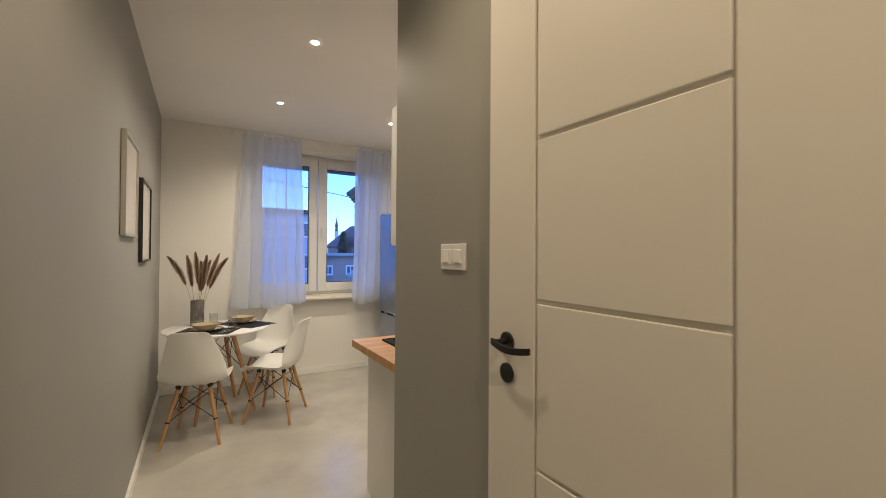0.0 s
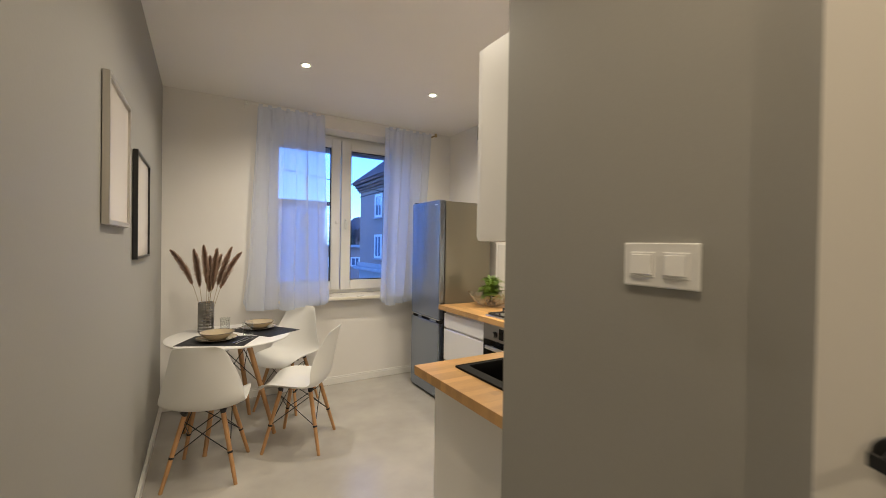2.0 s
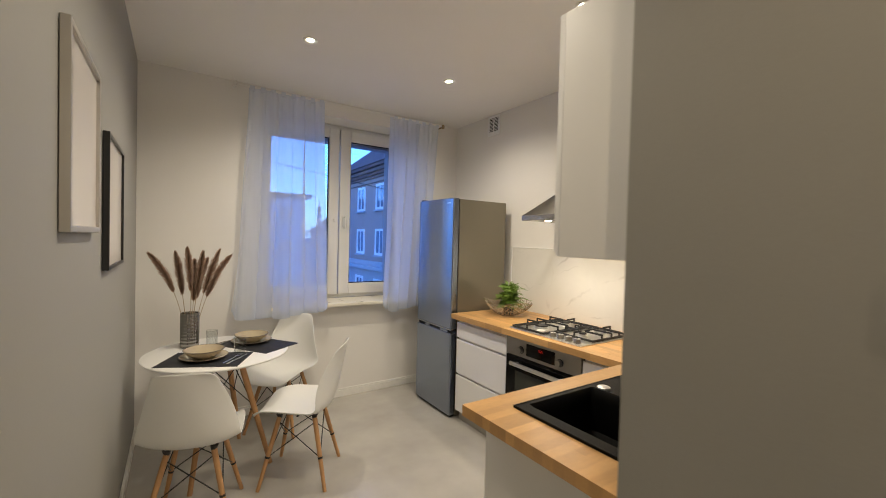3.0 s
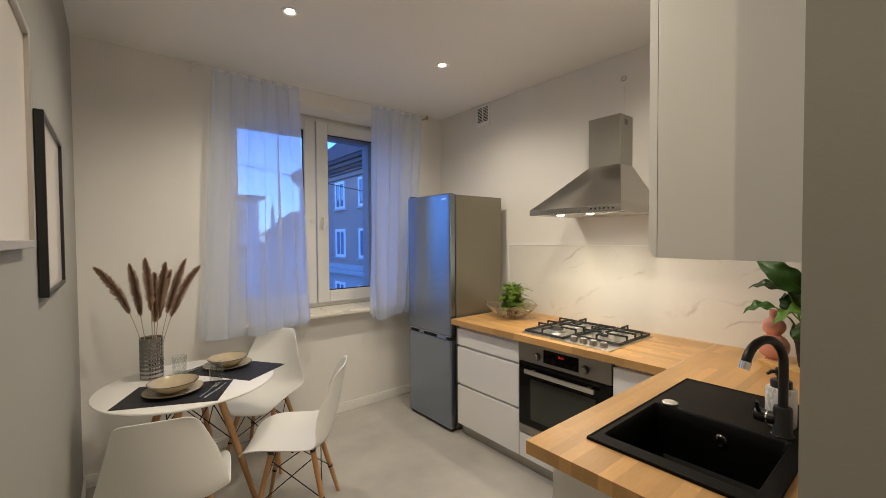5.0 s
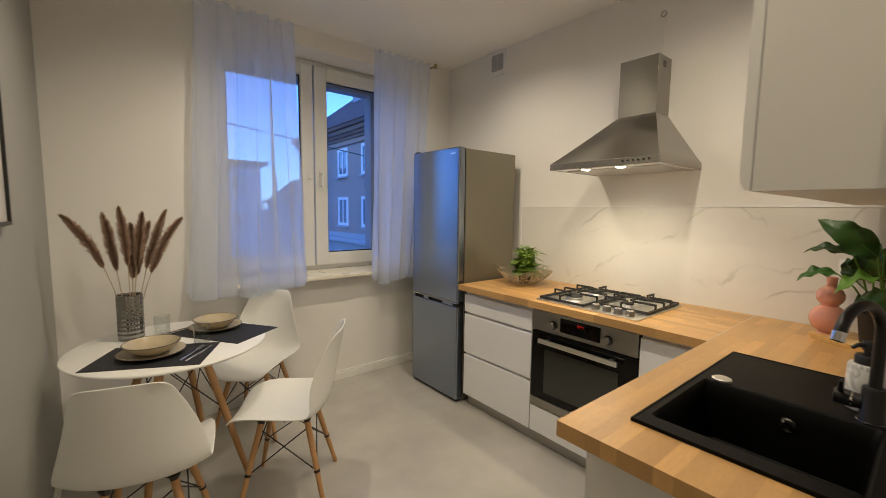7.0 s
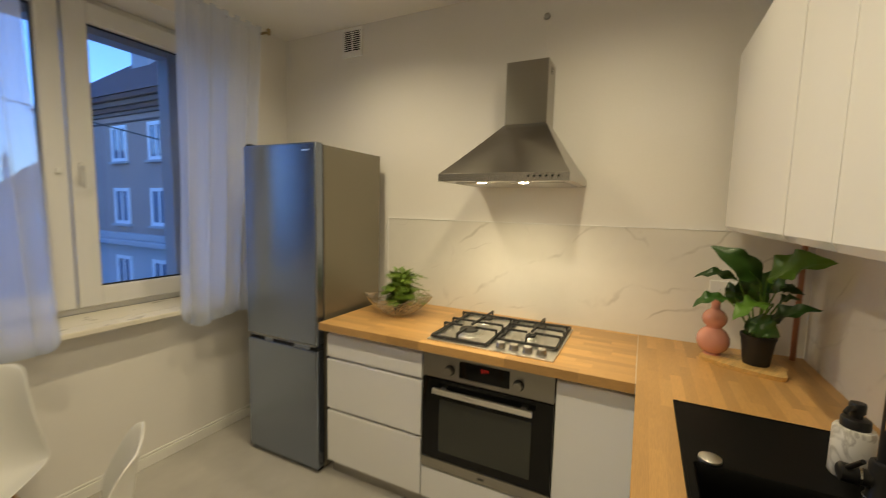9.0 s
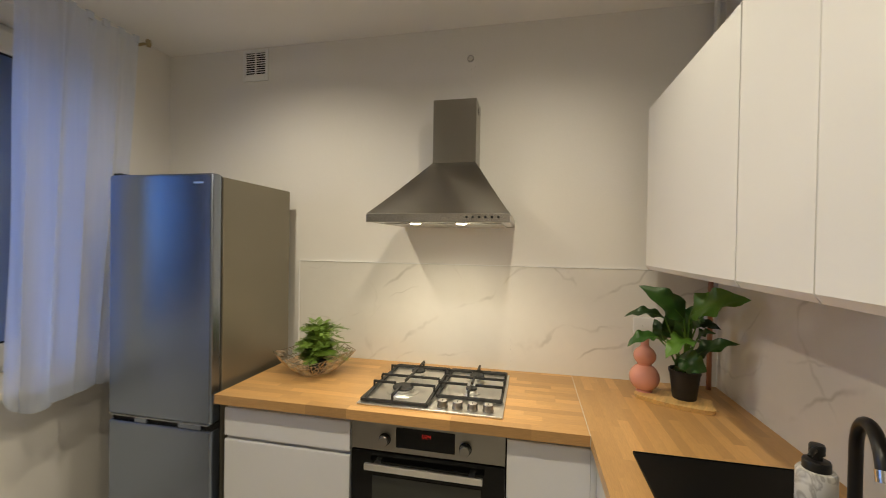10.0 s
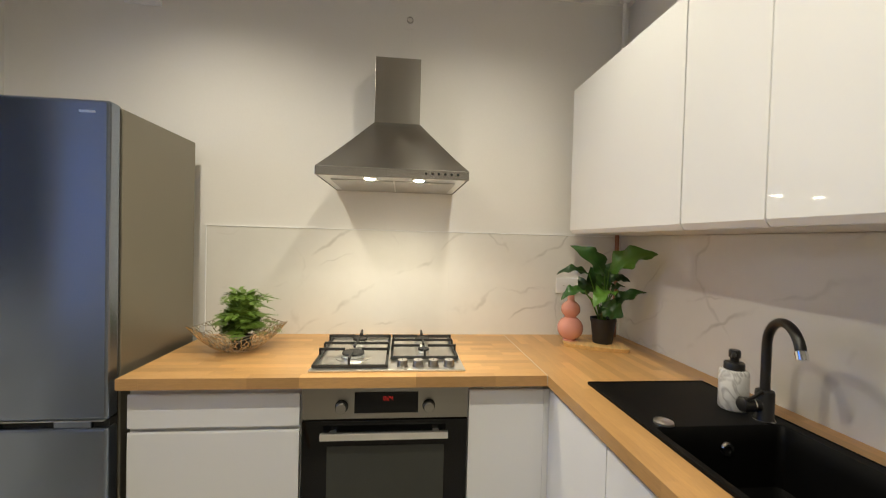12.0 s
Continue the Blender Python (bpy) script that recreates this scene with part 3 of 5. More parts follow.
pts = [(0.79 - 0.008 * math.sin(i / 14 * math.pi), 0.958 - 0.148 * i / 14, 1.178 - 0.010 * math.sin(i / 14 * math.pi)) for i in range(15)]
bm = bmesh.new()
rings = []
for x, y, z in pts:
    rings.append([bm.verts.new((x + dx, y, z + dz)) for dx, dz in ((-0.004, -0.0085), (0.004, -0.0085), (0.004, 0.0085), (-0.004, 0.0085))])
for a, b in zip(rings, rings[1:]):
    for k in range(4):
        bm.faces.new((a[k], a[(k + 1) % 4], b[(k + 1) % 4], b[k]))
bm.faces.new(rings[0])
bm.faces.new(rings[-1][::-1])
part("lever", bm, M_BLACK, han)
part("neck", tube([(0.824, 0.938, 1.178), (0.788, 0.938, 1.177)], 0.009, 14), M_BLACK, han, smooth=True)
part("lock_rose", disc_x(0.822, 0.830, 0.936, 1.090, 0.0275, 36, 0.002), M_BLACK, door, "matt black round lock cover", smooth=True)
for hz in (0.25, 1.8):
    part("hinge", tube([(0.848, 0.192, hz), (0.848, 0.192, hz + 0.09)], 0.008, 10), M_CHROME, door)

# ---- base cabinets along the cooker wall ----
FX = 1.955   # face of the fronts
WT0, WT1 = 0.860, 0.900


def front(parent, y0, y1, z0, z1, name="drawer_front", groove=True):
    """A handleless front whose top edge slopes back into a finger groove."""
    bm = bmesh.new()
    prof = [(FX, z0), (FX, z1 - 0.006), (FX + 0.003, z1), (FX + 0.008, z1), (FX + 0.019, z1 - 0.022), (FX + 0.019, z0)] if groove else [(FX, z0), (FX, z1), (FX + 0.019, z1), (FX + 0.019, z0)]
    a = [bm.verts.new((x, y0, z)) for x, z in prof]
    b = [bm.verts.new((x, y1, z)) for x, z in prof]
    n = len(prof)
    for i in range(n):
        bm.faces.new((a[i], a[(i + 1) % n], b[(i + 1) % n], b[i]))
    bm.faces.new(a)
    bm.faces.new(b[::-1])
    return part(name, bm, M_GLOSSW, parent)


unit = thing("drawer_cabinet", (0, 0, 0), "white gloss base cabinet with three handleless drawers", "cabinet", "base cabinets")
part("body", box(FX + 0.022, XR, 3.338, 3.945, 0.09, WT0 - 0.002), M_CARC, unit)
for z0, z1 in ((0.70, 0.822), (0.404, 0.683), (0.092, 0.388)):
    front(unit, 3.342, 3.942, z0, z1)

oven = thing("oven", (0, 0, 0), "built-in stainless steel oven with black glass door", "oven")
part("body", box(FX + 0.02, XR - 0.02, 2.709, 3.328, 0.262, 0.845), M_DARK, oven)
panel = part("control_panel", box(FX - 0.008, FX + 0.02, 2.706, 3.331, 0.724, 0.842, 0.002), M_STEEL, oven, "brushed steel control panel")
part("display", box(FX - 0.0105, FX - 0.0075, 2.899, 3.139, 0.746, 0.826, 0.001), M_BGLASS, panel, "black glass clock display")
for ky in (3.186, 2.858):
    kb = part("knob", disc_x(FX - 0.034, FX - 0.008, ky, 0.773, 0.0205, 32, 0.003), M_DKSTEEL, oven, "round steel knob", smooth=True)
    part("face", disc_x(FX - 0.0350, FX - 0.0338, ky, 0.773, 0.0185, 32, 0.0004), M_STEEL, kb, "bright steel face", smooth=True)
    part("collar", disc_x(FX - 0.012, FX - 0.007, ky, 0.773, 0.0245, 32, 0.001), M_DARK, kb, smooth=True)
odoor = part("oven_door", box(FX - 0.008, FX + 0.018, 2.706, 3.331, 0.315, 0.718, 0.003), M_BGLASS, oven, "black glass oven door")
part("window", box(FX - 0.0105, FX - 0.0078, 2.795, 3.238, 0.36, 0.622, 0.001), M_OGLASS, odoor, "dark grey inner glass")
part("steel_strip", box(FX - 0.0085, FX + 0.018, 2.706, 3.331, 0.262, 0.312, 0.002), M_STEEL, oven)
bm = box(FX - 0.052, FX - 0.036, 2.786, 3.258, 0.662, 0.688, 0.003)
for hy in (2.83, 3.215):
    box(FX - 0.040, FX - 0.007, hy - 0.012, hy + 0.012, 0.667, 0.683, 0.002, bm)
part("handle", bm, M_HOB, odoor, "flat steel bar handle")
part("brand_mark", box(FX - 0.0095, FX - 0.0078, 3.000, 3.034, 0.280, 0.290), M_DARK, oven)


def digits(text, y_start, z, h, parent):
    """Seven-segment digits on the clock."""
    segs = {"0": "abcdef", "2": "abged", "4": "fgbc", ":": ""}
    w, t = h * 0.5, h * 0.14
    y = y_start
    for ch in text:
        bm = bmesh.new()
        x0, x1 = FX - 0.0117, FX - 0.0108
        for s in segs[ch]:
            if s in "agd":
                zc = z + {"a": h, "g": h / 2, "d": 0}[s]
                box(x0, x1, y - w + t, y - t, zc - t / 2, zc + t / 2, bm=bm)
            else:
                yy = y if s in "fe" else y - w
                zz = z + h / 2 if s in "fb" else z
                box(x0, x1, yy - t / 2, yy + t / 2, zz + t / 2, zz + h / 2 - t / 2, bm=bm)
        if ch == ":":
            box(x0, x1, y - t, y, z + h * 0.28, z + h * 0.28 + t, bm=bm)
            box(x0, x1, y - t, y, z + h * 0.68, z + h * 0.68 + t, bm=bm)
        part("digit", bm, M_RED, parent, "glowing red clock digit")
        y -= w * 1.45 if ch != ":" else w * 0.5


digits("0:24", 3.030, 0.795, 0.015, panel)

low = thing("filler_front", (0, 0, 0), "white gloss panel below the oven", "cabinet", "base cabinets")
front(low, 2.708, 3.334, 0.092, 0.250, "panel", False)
part("body", box(FX + 0.022, XR, 2.708, 3.334, 0.09, 0.255), M_CARC, low)
corner = thing("corner_cabinet", (0, 0, 0), "white gloss corner base cabinet with a plain door", "cabinet", "base cabinets")
part("body", box(FX + 0.022, XR, 2.394, 2.702, 0.09, WT0 - 0.002), M_CARC, corner)
front(corner, 2.400, 2.700, 0.092, 0.825, "door")
part("corner_post", box(FX + 0.001, FX + 0.022, 2.350, 2.3985, 0.092, 0.825), M_GLOSSW, corner)

# ---- sink run ----
FY = 2.378
sinkcab = thing("sink_cabinet", (0, 0, 0), "white gloss sink base cabinet with plain doors", "cabinet", "base cabinets")
part("body", box(0.990, 1.04, YS, FY - 0.022, 0.09, WT0 - 0.002), M_CARC, sinkcab)
part("body", box(1.50, XR, YS, FY - 0.022, 0.09, WT0 - 0.002), M_CARC, sinkcab)
part("back", box(1.04, 1.50, YS, 1.80, 0.09, WT0 - 0.002), M_CARC, sinkcab)
part("base", box(1.04, 1.50, 1.80, FY - 0.022, 0.09, 0.12), M_CARC, sinkcab)
for x0, x1 in ((0.990, 1.50), (1.504, 1.9545)):
    bm = bmesh.new()
    prof = [(FY, 0.092), (FY, 0.819), (FY - 0.003, 0.825), (FY - 0.008, 0.825), (FY - 0.019, 0.803), (FY - 0.019, 0.092)]
    a = [bm.verts.new((x0, y, z)) for y, z in prof]
    b = [bm.verts.new((x1, y, z)) for y, z in prof]
    for i in range(6):
        bm.faces.new((a[i], a[(i + 1) % 6], b[(i + 1) % 6], b[i]))
    bm.faces.new(a)
    bm.faces.new(b[::-1])
    part("door", bm, M_GLOSSW, sinkcab)
part("end_panel", box(0.968, 0.987, YS + 0.05, FY, 0.0, WT0 - 0.001, 0.001), M_CARC, sinkcab, "matt white end panel")
plinth = thing("plinth", (0, 0, 0), "grey metallic kickboard below the base cabinets", "plinth")
part("board", box(2.005, 2.020, 2.36, 3.945, 0.0, 0.089, 0.001), M_GREYP, plinth)
part("board", box(0.988, 2.005, 2.325, 2.340, 0.0, 0.089, 0.001), M_GREYP, plinth)

# ---- sink ----
sink = thing("kitchen_sink", (0, 0, 0), "black granite composite sink with drainer set into the worktop", "sink")
SX0, SX1, SY0, SY1 = 1.022, 1.802, 1.850, 2.295
BX0, BX1, BY0, BY1 = 1.074, 1.447, 1.888, 2.272


def frame_plate(x0, x1, y0, y1, hx0, hx1, hy0, hy1, z0, z1):
    """A plate with a rectangular hole."""
    bm = box(x0, hx0, y0, y1, z0, z1)
    box(hx1, x1, y0, y1, z0, z1, bm=bm)
    box(hx0, hx1, y0, hy0, z0, z1, bm=bm)
    box(hx0, hx1, hy1, y1, z0, z1, bm=bm)
    bmesh.ops.remove_doubles(bm, verts=bm.verts, dist=0.0002)
    return bm


part("rim", frame_plate(SX0, SX1, SY0, SY1, BX0, BX1, BY0, BY1, 0.9005, 0.908), M_SINK, sink)
lip = box(SX0, SX0 + 0.006, SY0, SY1, 0.908, 0.910, 0.001)
box(SX1 - 0.006, SX1, SY0, SY1, 0.908, 0.910, 0.001, lip)
box(SX0 + 0.006, SX1 - 0.006, SY0, SY0 + 0.006, 0.908, 0.910, 0.001, lip)
box(SX0 + 0.006, SX1 - 0.006, SY1 - 0.006, SY1, 0.908, 0.910, 0.001, lip)
part("edge_bead", lip, M_SINK, sink)
bm = bmesh.new()
levels = [(0.0, 0.9075), (0.006, 0.900), (0.012, 0.86), (0.018, 0.74), (0.035, 0.722), (0.10, 0.716)]
loops = []
for d, z in levels:
    r = 0.014 + d * 0.4
    lp = []
    for cx, cy, a0 in ((BX1 - d - r, BY1 - d - r, 0), (BX0 + d + r, BY1 - d - r, 90), (BX0 + d + r, BY0 + d + r, 180), (BX1 - d - r, BY0 + d + r, 270)):
        for k in range(6):
            a = radians(a0 + 18 * k)
            lp.append(bm.verts.new((cx + r * math.cos(a), cy + r * math.sin(a), z)))
    loops.append(lp)
for a, b in zip(loops, loops[1:]):
    for k in range(len(a)):
        bm.faces.new((a[k], a[(k + 1) % len(a)], b[(k + 1) % len(a)], b[k]))
bm.faces.new(loops[-1])
part("basin", bm, M_SINK, sink, smooth=True)
for cx, cy, ax, ay in ((BX0, BY0, 1, 1), (BX1, BY0, -1, 1), (BX0, BY1, 1, -1), (BX1, BY1, -1, -1)):
    pts = [(cx, cy)] + [(cx + ax * 0.014 * (1 - math.sin(radians(a))), cy + ay * 0.014 * (1 - math.cos(radians(a)))) for a in range(0, 91, 15)]
    bm = bmesh.new()
    lo = [bm.verts.new((x, y, 0.9010)) for x, y in pts]
    hi = [bm.verts.new((x, y, 0.9079)) for x, y in pts]
    bm.faces.new(hi)
    bm.faces.new(lo[::-1])
    for i in range(len(pts)):
        bm.faces.new((lo[i], lo[(i + 1) % len(pts)], hi[(i + 1) % len(pts)], hi[i]))
    part("rim_corner", bm, M_SINK, sink)
part("tap_hole_cover", lathe([(0, 0.009), (0.020, 0.009), (0.026, 0.006), (0.0265, 0.0)], 36, (1.468, 2.232, 0.9085)), M_HOB, sink, "round steel pop-up control cap", smooth=True)
bm = lathe([(0.010, 0.0), (0.010, 0.004), (0.017, 0.006), (0.020, 0.0)], 32)
bmesh.ops.transform(bm, verts=bm.verts, matrix=Matrix.Translation((BX1 - 0.013, 2.065, 0.848)) @ pose(0, 0, 0, 0, -90, 0))
part("overflow_ring", bm, M_CHROME, sink, "chrome overflow ring", smooth=True)
part("drain", lathe([(0, 0.003), (0.028, 0.004), (0.042, 0.003), (0.045, 0.0)], 36, (1.26, 2.06, 0.7165)), M_CHROME, sink, "round chrome waste strainer", smooth=True)

# ---- tap ----
tap = thing("kitchen_tap", (1.475, 1.917, 0.908), "matt black kitchen tap with a tall arched spout", "tap")
part("base", lathe([(0.027, 0), (0.027, 0.006), (0.024, 0.010), (0.024, 0.082), (0.022, 0.088), (0.014, 0.09)], 32), M_BLACK, tap, smooth=True)
part("collar", lathe([(0.0285, 0.0), (0.0285, 0.004), (0.0272, 0.0045)], 32), M_CHROME, tap, smooth=True)
dirx, diry = -0.155, 0.058
arc = [(0, 0, 0.085), (0, 0, 0.16), (0, 0, 0.219)]
for i in range(1, 17):
    a = math.pi * i / 17 * 0.97
    k = (1 - math.cos(a)) / 2
    arc.append((dirx * k, diry * k, 0.219 + 0.080 * math.sin(a)))
part("spout", tube(arc, [0.0125] * len(arc), 18), M_BLACK, tap, smooth=True)
e, d = Vector(arc[-1]), (Vector(arc[-1]) - Vector(arc[-2])).normalized()
part("aerator", tube([e - d * 0.002, e + d * 0.020], 0.0134, 18), M_CHROME, tap, "chrome aerator tip", smooth=True)
lever = part("lever", tube([(0.0, 0.018, 0.045), (0.004, 0.05, 0.045), (0.006, 0.068, 0.046), (0.006, 0.072, 0.046)], [0.018, 0.021, 0.021, 0.015], 18), M_BLACK, tap, smooth=True)
part("ring", tube([(0.003, 0.034, 0.045), (0.0035, 0.038, 0.045)], 0.0212, 18), M_CHROME, lever, smooth=True)
part("pin", tube([(0.002, 0.060, 0.056), (-0.022, 0.058, 0.076), (-0.052, 0.054, 0.104)], [0.0062, 0.0055, 0.005], 10), M_BLACK, lever, smooth=True)

# ---- soap dispenser ----
soap = thing("soap_dispenser", (1.562, 1.938, 0.908), "white marbled soap dispenser with a black pump", "soap dispenser")
part("bottle", lathe([(0, 0), (0.037, 0), (0.040, 0.004), (0.040, 0.114), (0.036, 0.121), (0.026, 0.122)], 36), M_STONEW, soap, smooth=True)
pump = part("pump", lathe([(0.028, 0.122), (0.028, 0.141), (0.026, 0.144), (0.012, 0.146), (0.012, 0.158), (0.016, 0.159), (0.016, 0.178), (0.014, 0.182), (0, 0.183)], 28), M_BLACK, soap, smooth=True)
part("nozzle", tube([(0, 0, 0.171), (-0.02, 0.022, 0.171), (-0.028, 0.031, 0.163)], [0.007, 0.006, 0.005], 10), M_BLACK, pump, smooth=True)

# ---- gas hob ----
hob = thing("gas_hob", (0, 0, 0), "stainless steel gas hob with four burners and black grates", "hob")
HX0, HX1, HY0, HY1 = 1.950, 2.470, 2.718, 3.314
part("plate", box(HX0, HX1, HY0, HY1, 0.9005, 0.908, 0.003), M_HOB, hob)


def burner(x, y, r):
    bm = lathe([(r * 1.55, 0.0), (r * 1.5, 0.003), (r * 1.1, 0.004), (r * 1.08, 0.010), (r * 0.98, 0.012), (r * 0.98, 0.017)], 32, (x, y, 0.908))
    b = part("burner", bm, M_HOB, hob, "ribbed steel burner ring", smooth=True)
    part("cap", lathe([(r * 0.98, 0.017), (r, 0.018), (r, 0.023), (r * 0.94, 0.026), (0, 0.0265)], 32, (x, y, 0.908)), M_IRON, b, "black enamel burner cap", smooth=True)


for bx, by, r in ((2.115, 3.166, 0.046), (2.352, 3.162, 0.034), (2.352, 2.868, 0.034), (2.172, 2.870, 0.024)):
    burner(bx, by, r)


def bar(bm, a, b, w=0.0085, h=0.010):
    a, b = Vector(a), Vector(b)
    d = (b - a)
    u = Vector((-d.y, d.x, 0))
    u = u.normalized() * w / 2 if u.length > 1e-6 else Vector((w / 2, 0, 0))
    v = Vector((0, 0, h / 2)) if abs(d.z) < 0.9 * d.length else Vector((0, w / 2, 0))
    p = [bm.verts.new(q + s * u + t * v) for q in (a, b) for s, t in ((1, 1), (-1, 1), (-1, -1), (1, -1))]
    for f in ((0, 1, 2, 3), (7, 6, 5, 4), (0, 4, 5, 1), (1, 5, 6, 2), (2, 6, 7, 3), (3, 7, 4, 0)):
        bm.faces.new([p[i] for i in f])


def grate(x0, x1, y0, y1, centres, name="grate"):
    g = part(name, bmesh.new(), M_IRON, hob, "black cast iron pan support")
    bm = bmesh.new()
    zl, zt = 0.916, 0.944
    bar(bm, (x0, y0, zl), (x1, y0, zl), 0.010, 0.012)
    bar(bm, (x0, y1, zl), (x1, y1, zl), 0.010, 0.012)
    bar(bm, (x0, y0, zl), (x0, y1, zl), 0.010, 0.012)
    bar(bm, (x1, y0, zl), (x1, y1, zl), 0.010, 0.012)
    xm = (x0 + x1) / 2
    bar(bm, (xm, y0, zt), (xm, y1, zt))
    for y in (y0, y1):
        bar(bm, (xm, y, zl), (xm, y, zt))
    for cx, cy, r in centres:
        for s, ye in ((-1, y0), (1, y1)):
            bar(bm, (cx, ye, zt), (cx, cy + s * r * 0.75, zt))
            bar(bm, (cx, ye, zl), (cx, ye, zt + 0.005))
        xe = x0 if cx < xm else x1
        s = -1 if cx < xm else 1
        bar(bm, (xe, cy, zt), (cx + s * r * 0.75, cy, zt))
        bar(bm, (xe, cy, zl), (xe, cy, zt + 0.005))
        bar(bm, (xm, cy, zt), (cx - s * r * 0.75, cy, zt))
    me = g.data
    bm.to_mesh(me)
    bm.free()
    return g


grate(1.972, 2.455, 3.024, 3.300, ((2.115, 3.166, 0.046), (2.352, 3.162, 0.034)))
grate(2.085, 2.455, 2.733, 3.006, ((2.172, 2.870, 0.024), (2.352, 2.868, 0.034)))
for ky in (2.962, 2.901, 2.840, 2.778):
    k = part("knob", lathe([(0.0225, 0), (0.0225, 0.004), (0.0205, 0.005), (0.0200, 0.022), (0.0185, 0.025), (0, 0.025)], 28, (1.998, ky, 0.908)), M_STEEL, hob, "small round steel hob knob", smooth=True)
    part("cap", lathe([(0.0182, 0.0), (0.0182, 0.0012), (0.0176, 0.0018), (0, 0.0018)], 28, (1.998, ky, 0.9325)), M_HOB, k, "bright steel cap", smooth=True)
    part("pointer", box(1.990, 2.006, ky - 0.0012, ky + 0.0012, 0.9340, 0.9352), M_DARK, k)

# ---- cooker hood ----
hood = thing("cooker_hood", (0, 0, 0), "brushed steel pyramid cooker hood with two lit lamps", "cooker hood")
HDX, HDY0, HDY1 = 2.050, 2.710, 3.323
bm = bmesh.new()
CX, CY0, CY1, CZ = 2.420, 2.902, 3.123, 1.975
levels = []
for z, k in ((1.655, 0.0), (1.690, 0.0)):
    levels.append((HDX, HDY0, HDY1, z))
for i in range(1, 11):
    k = i / 10
    s = k ** 0.96
    levels.append((HDX + (CX - HDX) * s, HDY0 + (CY0 - HDY0) * s, HDY1 + (CY1 - HDY1) * s, 1.690 + (CZ - 1.690) * k))
rings = [[bm.verts.new((x, y0, z)), bm.verts.new((XR, y0, z)), bm.verts.new((XR, y1, z)), bm.verts.new((x, y1, z))] for x, y0, y1, z in levels]
for a, b in zip(rings, rings[1:]):
    for k in range(4):
        bm.faces.new((a[k], a[(k + 1) % 4], b[(k + 1) % 4], b[k]))
bm.faces.new(rings[-1])
part("canopy", bm, M_STEEL, hood, smooth=True)
part("front_lip", box(HDX - 0.002, HDX + 0.004, HDY0 - 0.001, HDY1 + 0.001, 1.653, 1.6895, 0.0015), M_LIP, hood, "folded steel edge, coloured lighter for its reflections")
part("chimney", box(CX, XR, CY0, CY1, CZ - 0.002, 2.294, 0.0015), M_STEEL, hood)
part("underside", box(HDX + 0.004, XR - 0.002, HDY0 + 0.004, HDY1 - 0.004, 1.657, 1.668), M_HOB, hood)
for y0, y1 in ((2.75, 3.012), (3.020, 3.283)):
    part("filter", box(2.17, 2.54, y0, y1, 1.651, 1.6575, 0.002), M_FILTER, hood, "metal grease filter")
for ly in (3.112, 2.912):
    l = part("lamp", lathe([(0.0245, -0.0075), (0.027, -0.009), (0.031, -0.008), (0.034, -0.002), (0.034, 0.0)], 28, (2.085, ly, 1.657)), M_CHROME, hood, smooth=True)
    part("bulb", lathe([(0, -0.0145), (0.010, -0.0135), (0.018, -0.0110), (0.0245, -0.0072)], 28, (2.085, ly, 1.6575)), M_LED, l, "glowing warm lamp")
for i in range(6):
    part("button", disc_x(HDX - 0.006, HDX - 0.001, 2.885 - 0.026 * i, 1.674, 0.0050, 16, 0.001), M_DARK, hood, smooth=True)
for dy in (CY0 - 0.0006, CY1 + 0.0006):
    sl = bmesh.new()
    for k in range(3):
        box(CX + 0.05, CX + 0.09, dy - 0.0006, dy + 0.0006, 2.235 + k * 0.012, 2.240 + k * 0.012, bm=sl)
    part("vent_slot", sl, M_DARK, hood)

# ---- wall vent, outlet with cable ----
vent = thing("wall_vent", (XR, 4.276, 2.628), "white plastic ventilation grille high on the wall", "vent")
bm = box(-0.012, 0, -0.085, -0.068, -0.095, 0.095, 0.002)
box(-0.012, 0, 0.068, 0.085, -0.095, 0.095, 0.002, bm)
box(-0.0118, 0, -0.068, 0.068, 0.077, 0.0948, 0.002, bm)
box(-0.0118, 0, -0.068, 0.068, -0.0948, -0.060, 0.002, bm)
part("frame", bm, M_PVC, vent)
part("backing", box(-0.002, 0.0, -0.068, 0.068, -0.060, 0.077), M_DARK, vent)
part("mullion", box(-0.0105, -0.002, -0.002, 0.002, -0.060, 0.077), M_PVC, vent)
for i in range(10):
    bm = box(-0.009, -0.002, -0.068, 0.068, -0.0024, 0.0024)
    bmesh.ops.transform(bm, verts=bm.verts, matrix=Matrix.Translation((0, 0, -0.053 + i * 0.0136)) @ pose(0, 0, 0, 0, -20, 0))
    part("slat", bm, M_PVC, vent)
outlet = thing("cable_outlet", (XR, 2.96, 2.555), "white round cable outlet above the cooker hood", "outlet")
part("plate", box(-0.0025, 0, -0.026, 0.026, -0.040, 0.030, 0.001), M_WALL, outlet)
bm = lathe([(0.013, -0.001), (0.013, 0.008), (0.0155, 0.010), (0.018, 0.006), (0.018, -0.001)], 28)
bmesh.ops.transform(bm, verts=bm.verts, matrix=Matrix.Translation((-0.0025, 0, 0.008)) @ pose(0, 0, 0, 0, -90, 0))
part("ring", bm, M_SILFR, outlet, "thin grey ring", smooth=True)
part("hole", disc_x(-0.004, -0.0025, 0, 0.008, 0.0128, 20), M_WALL, outlet)
part("cable_cover", box(-0.003, 0, -0.004, 0.006, -0.262, -0.045, 0.001), M_WALL, outlet)

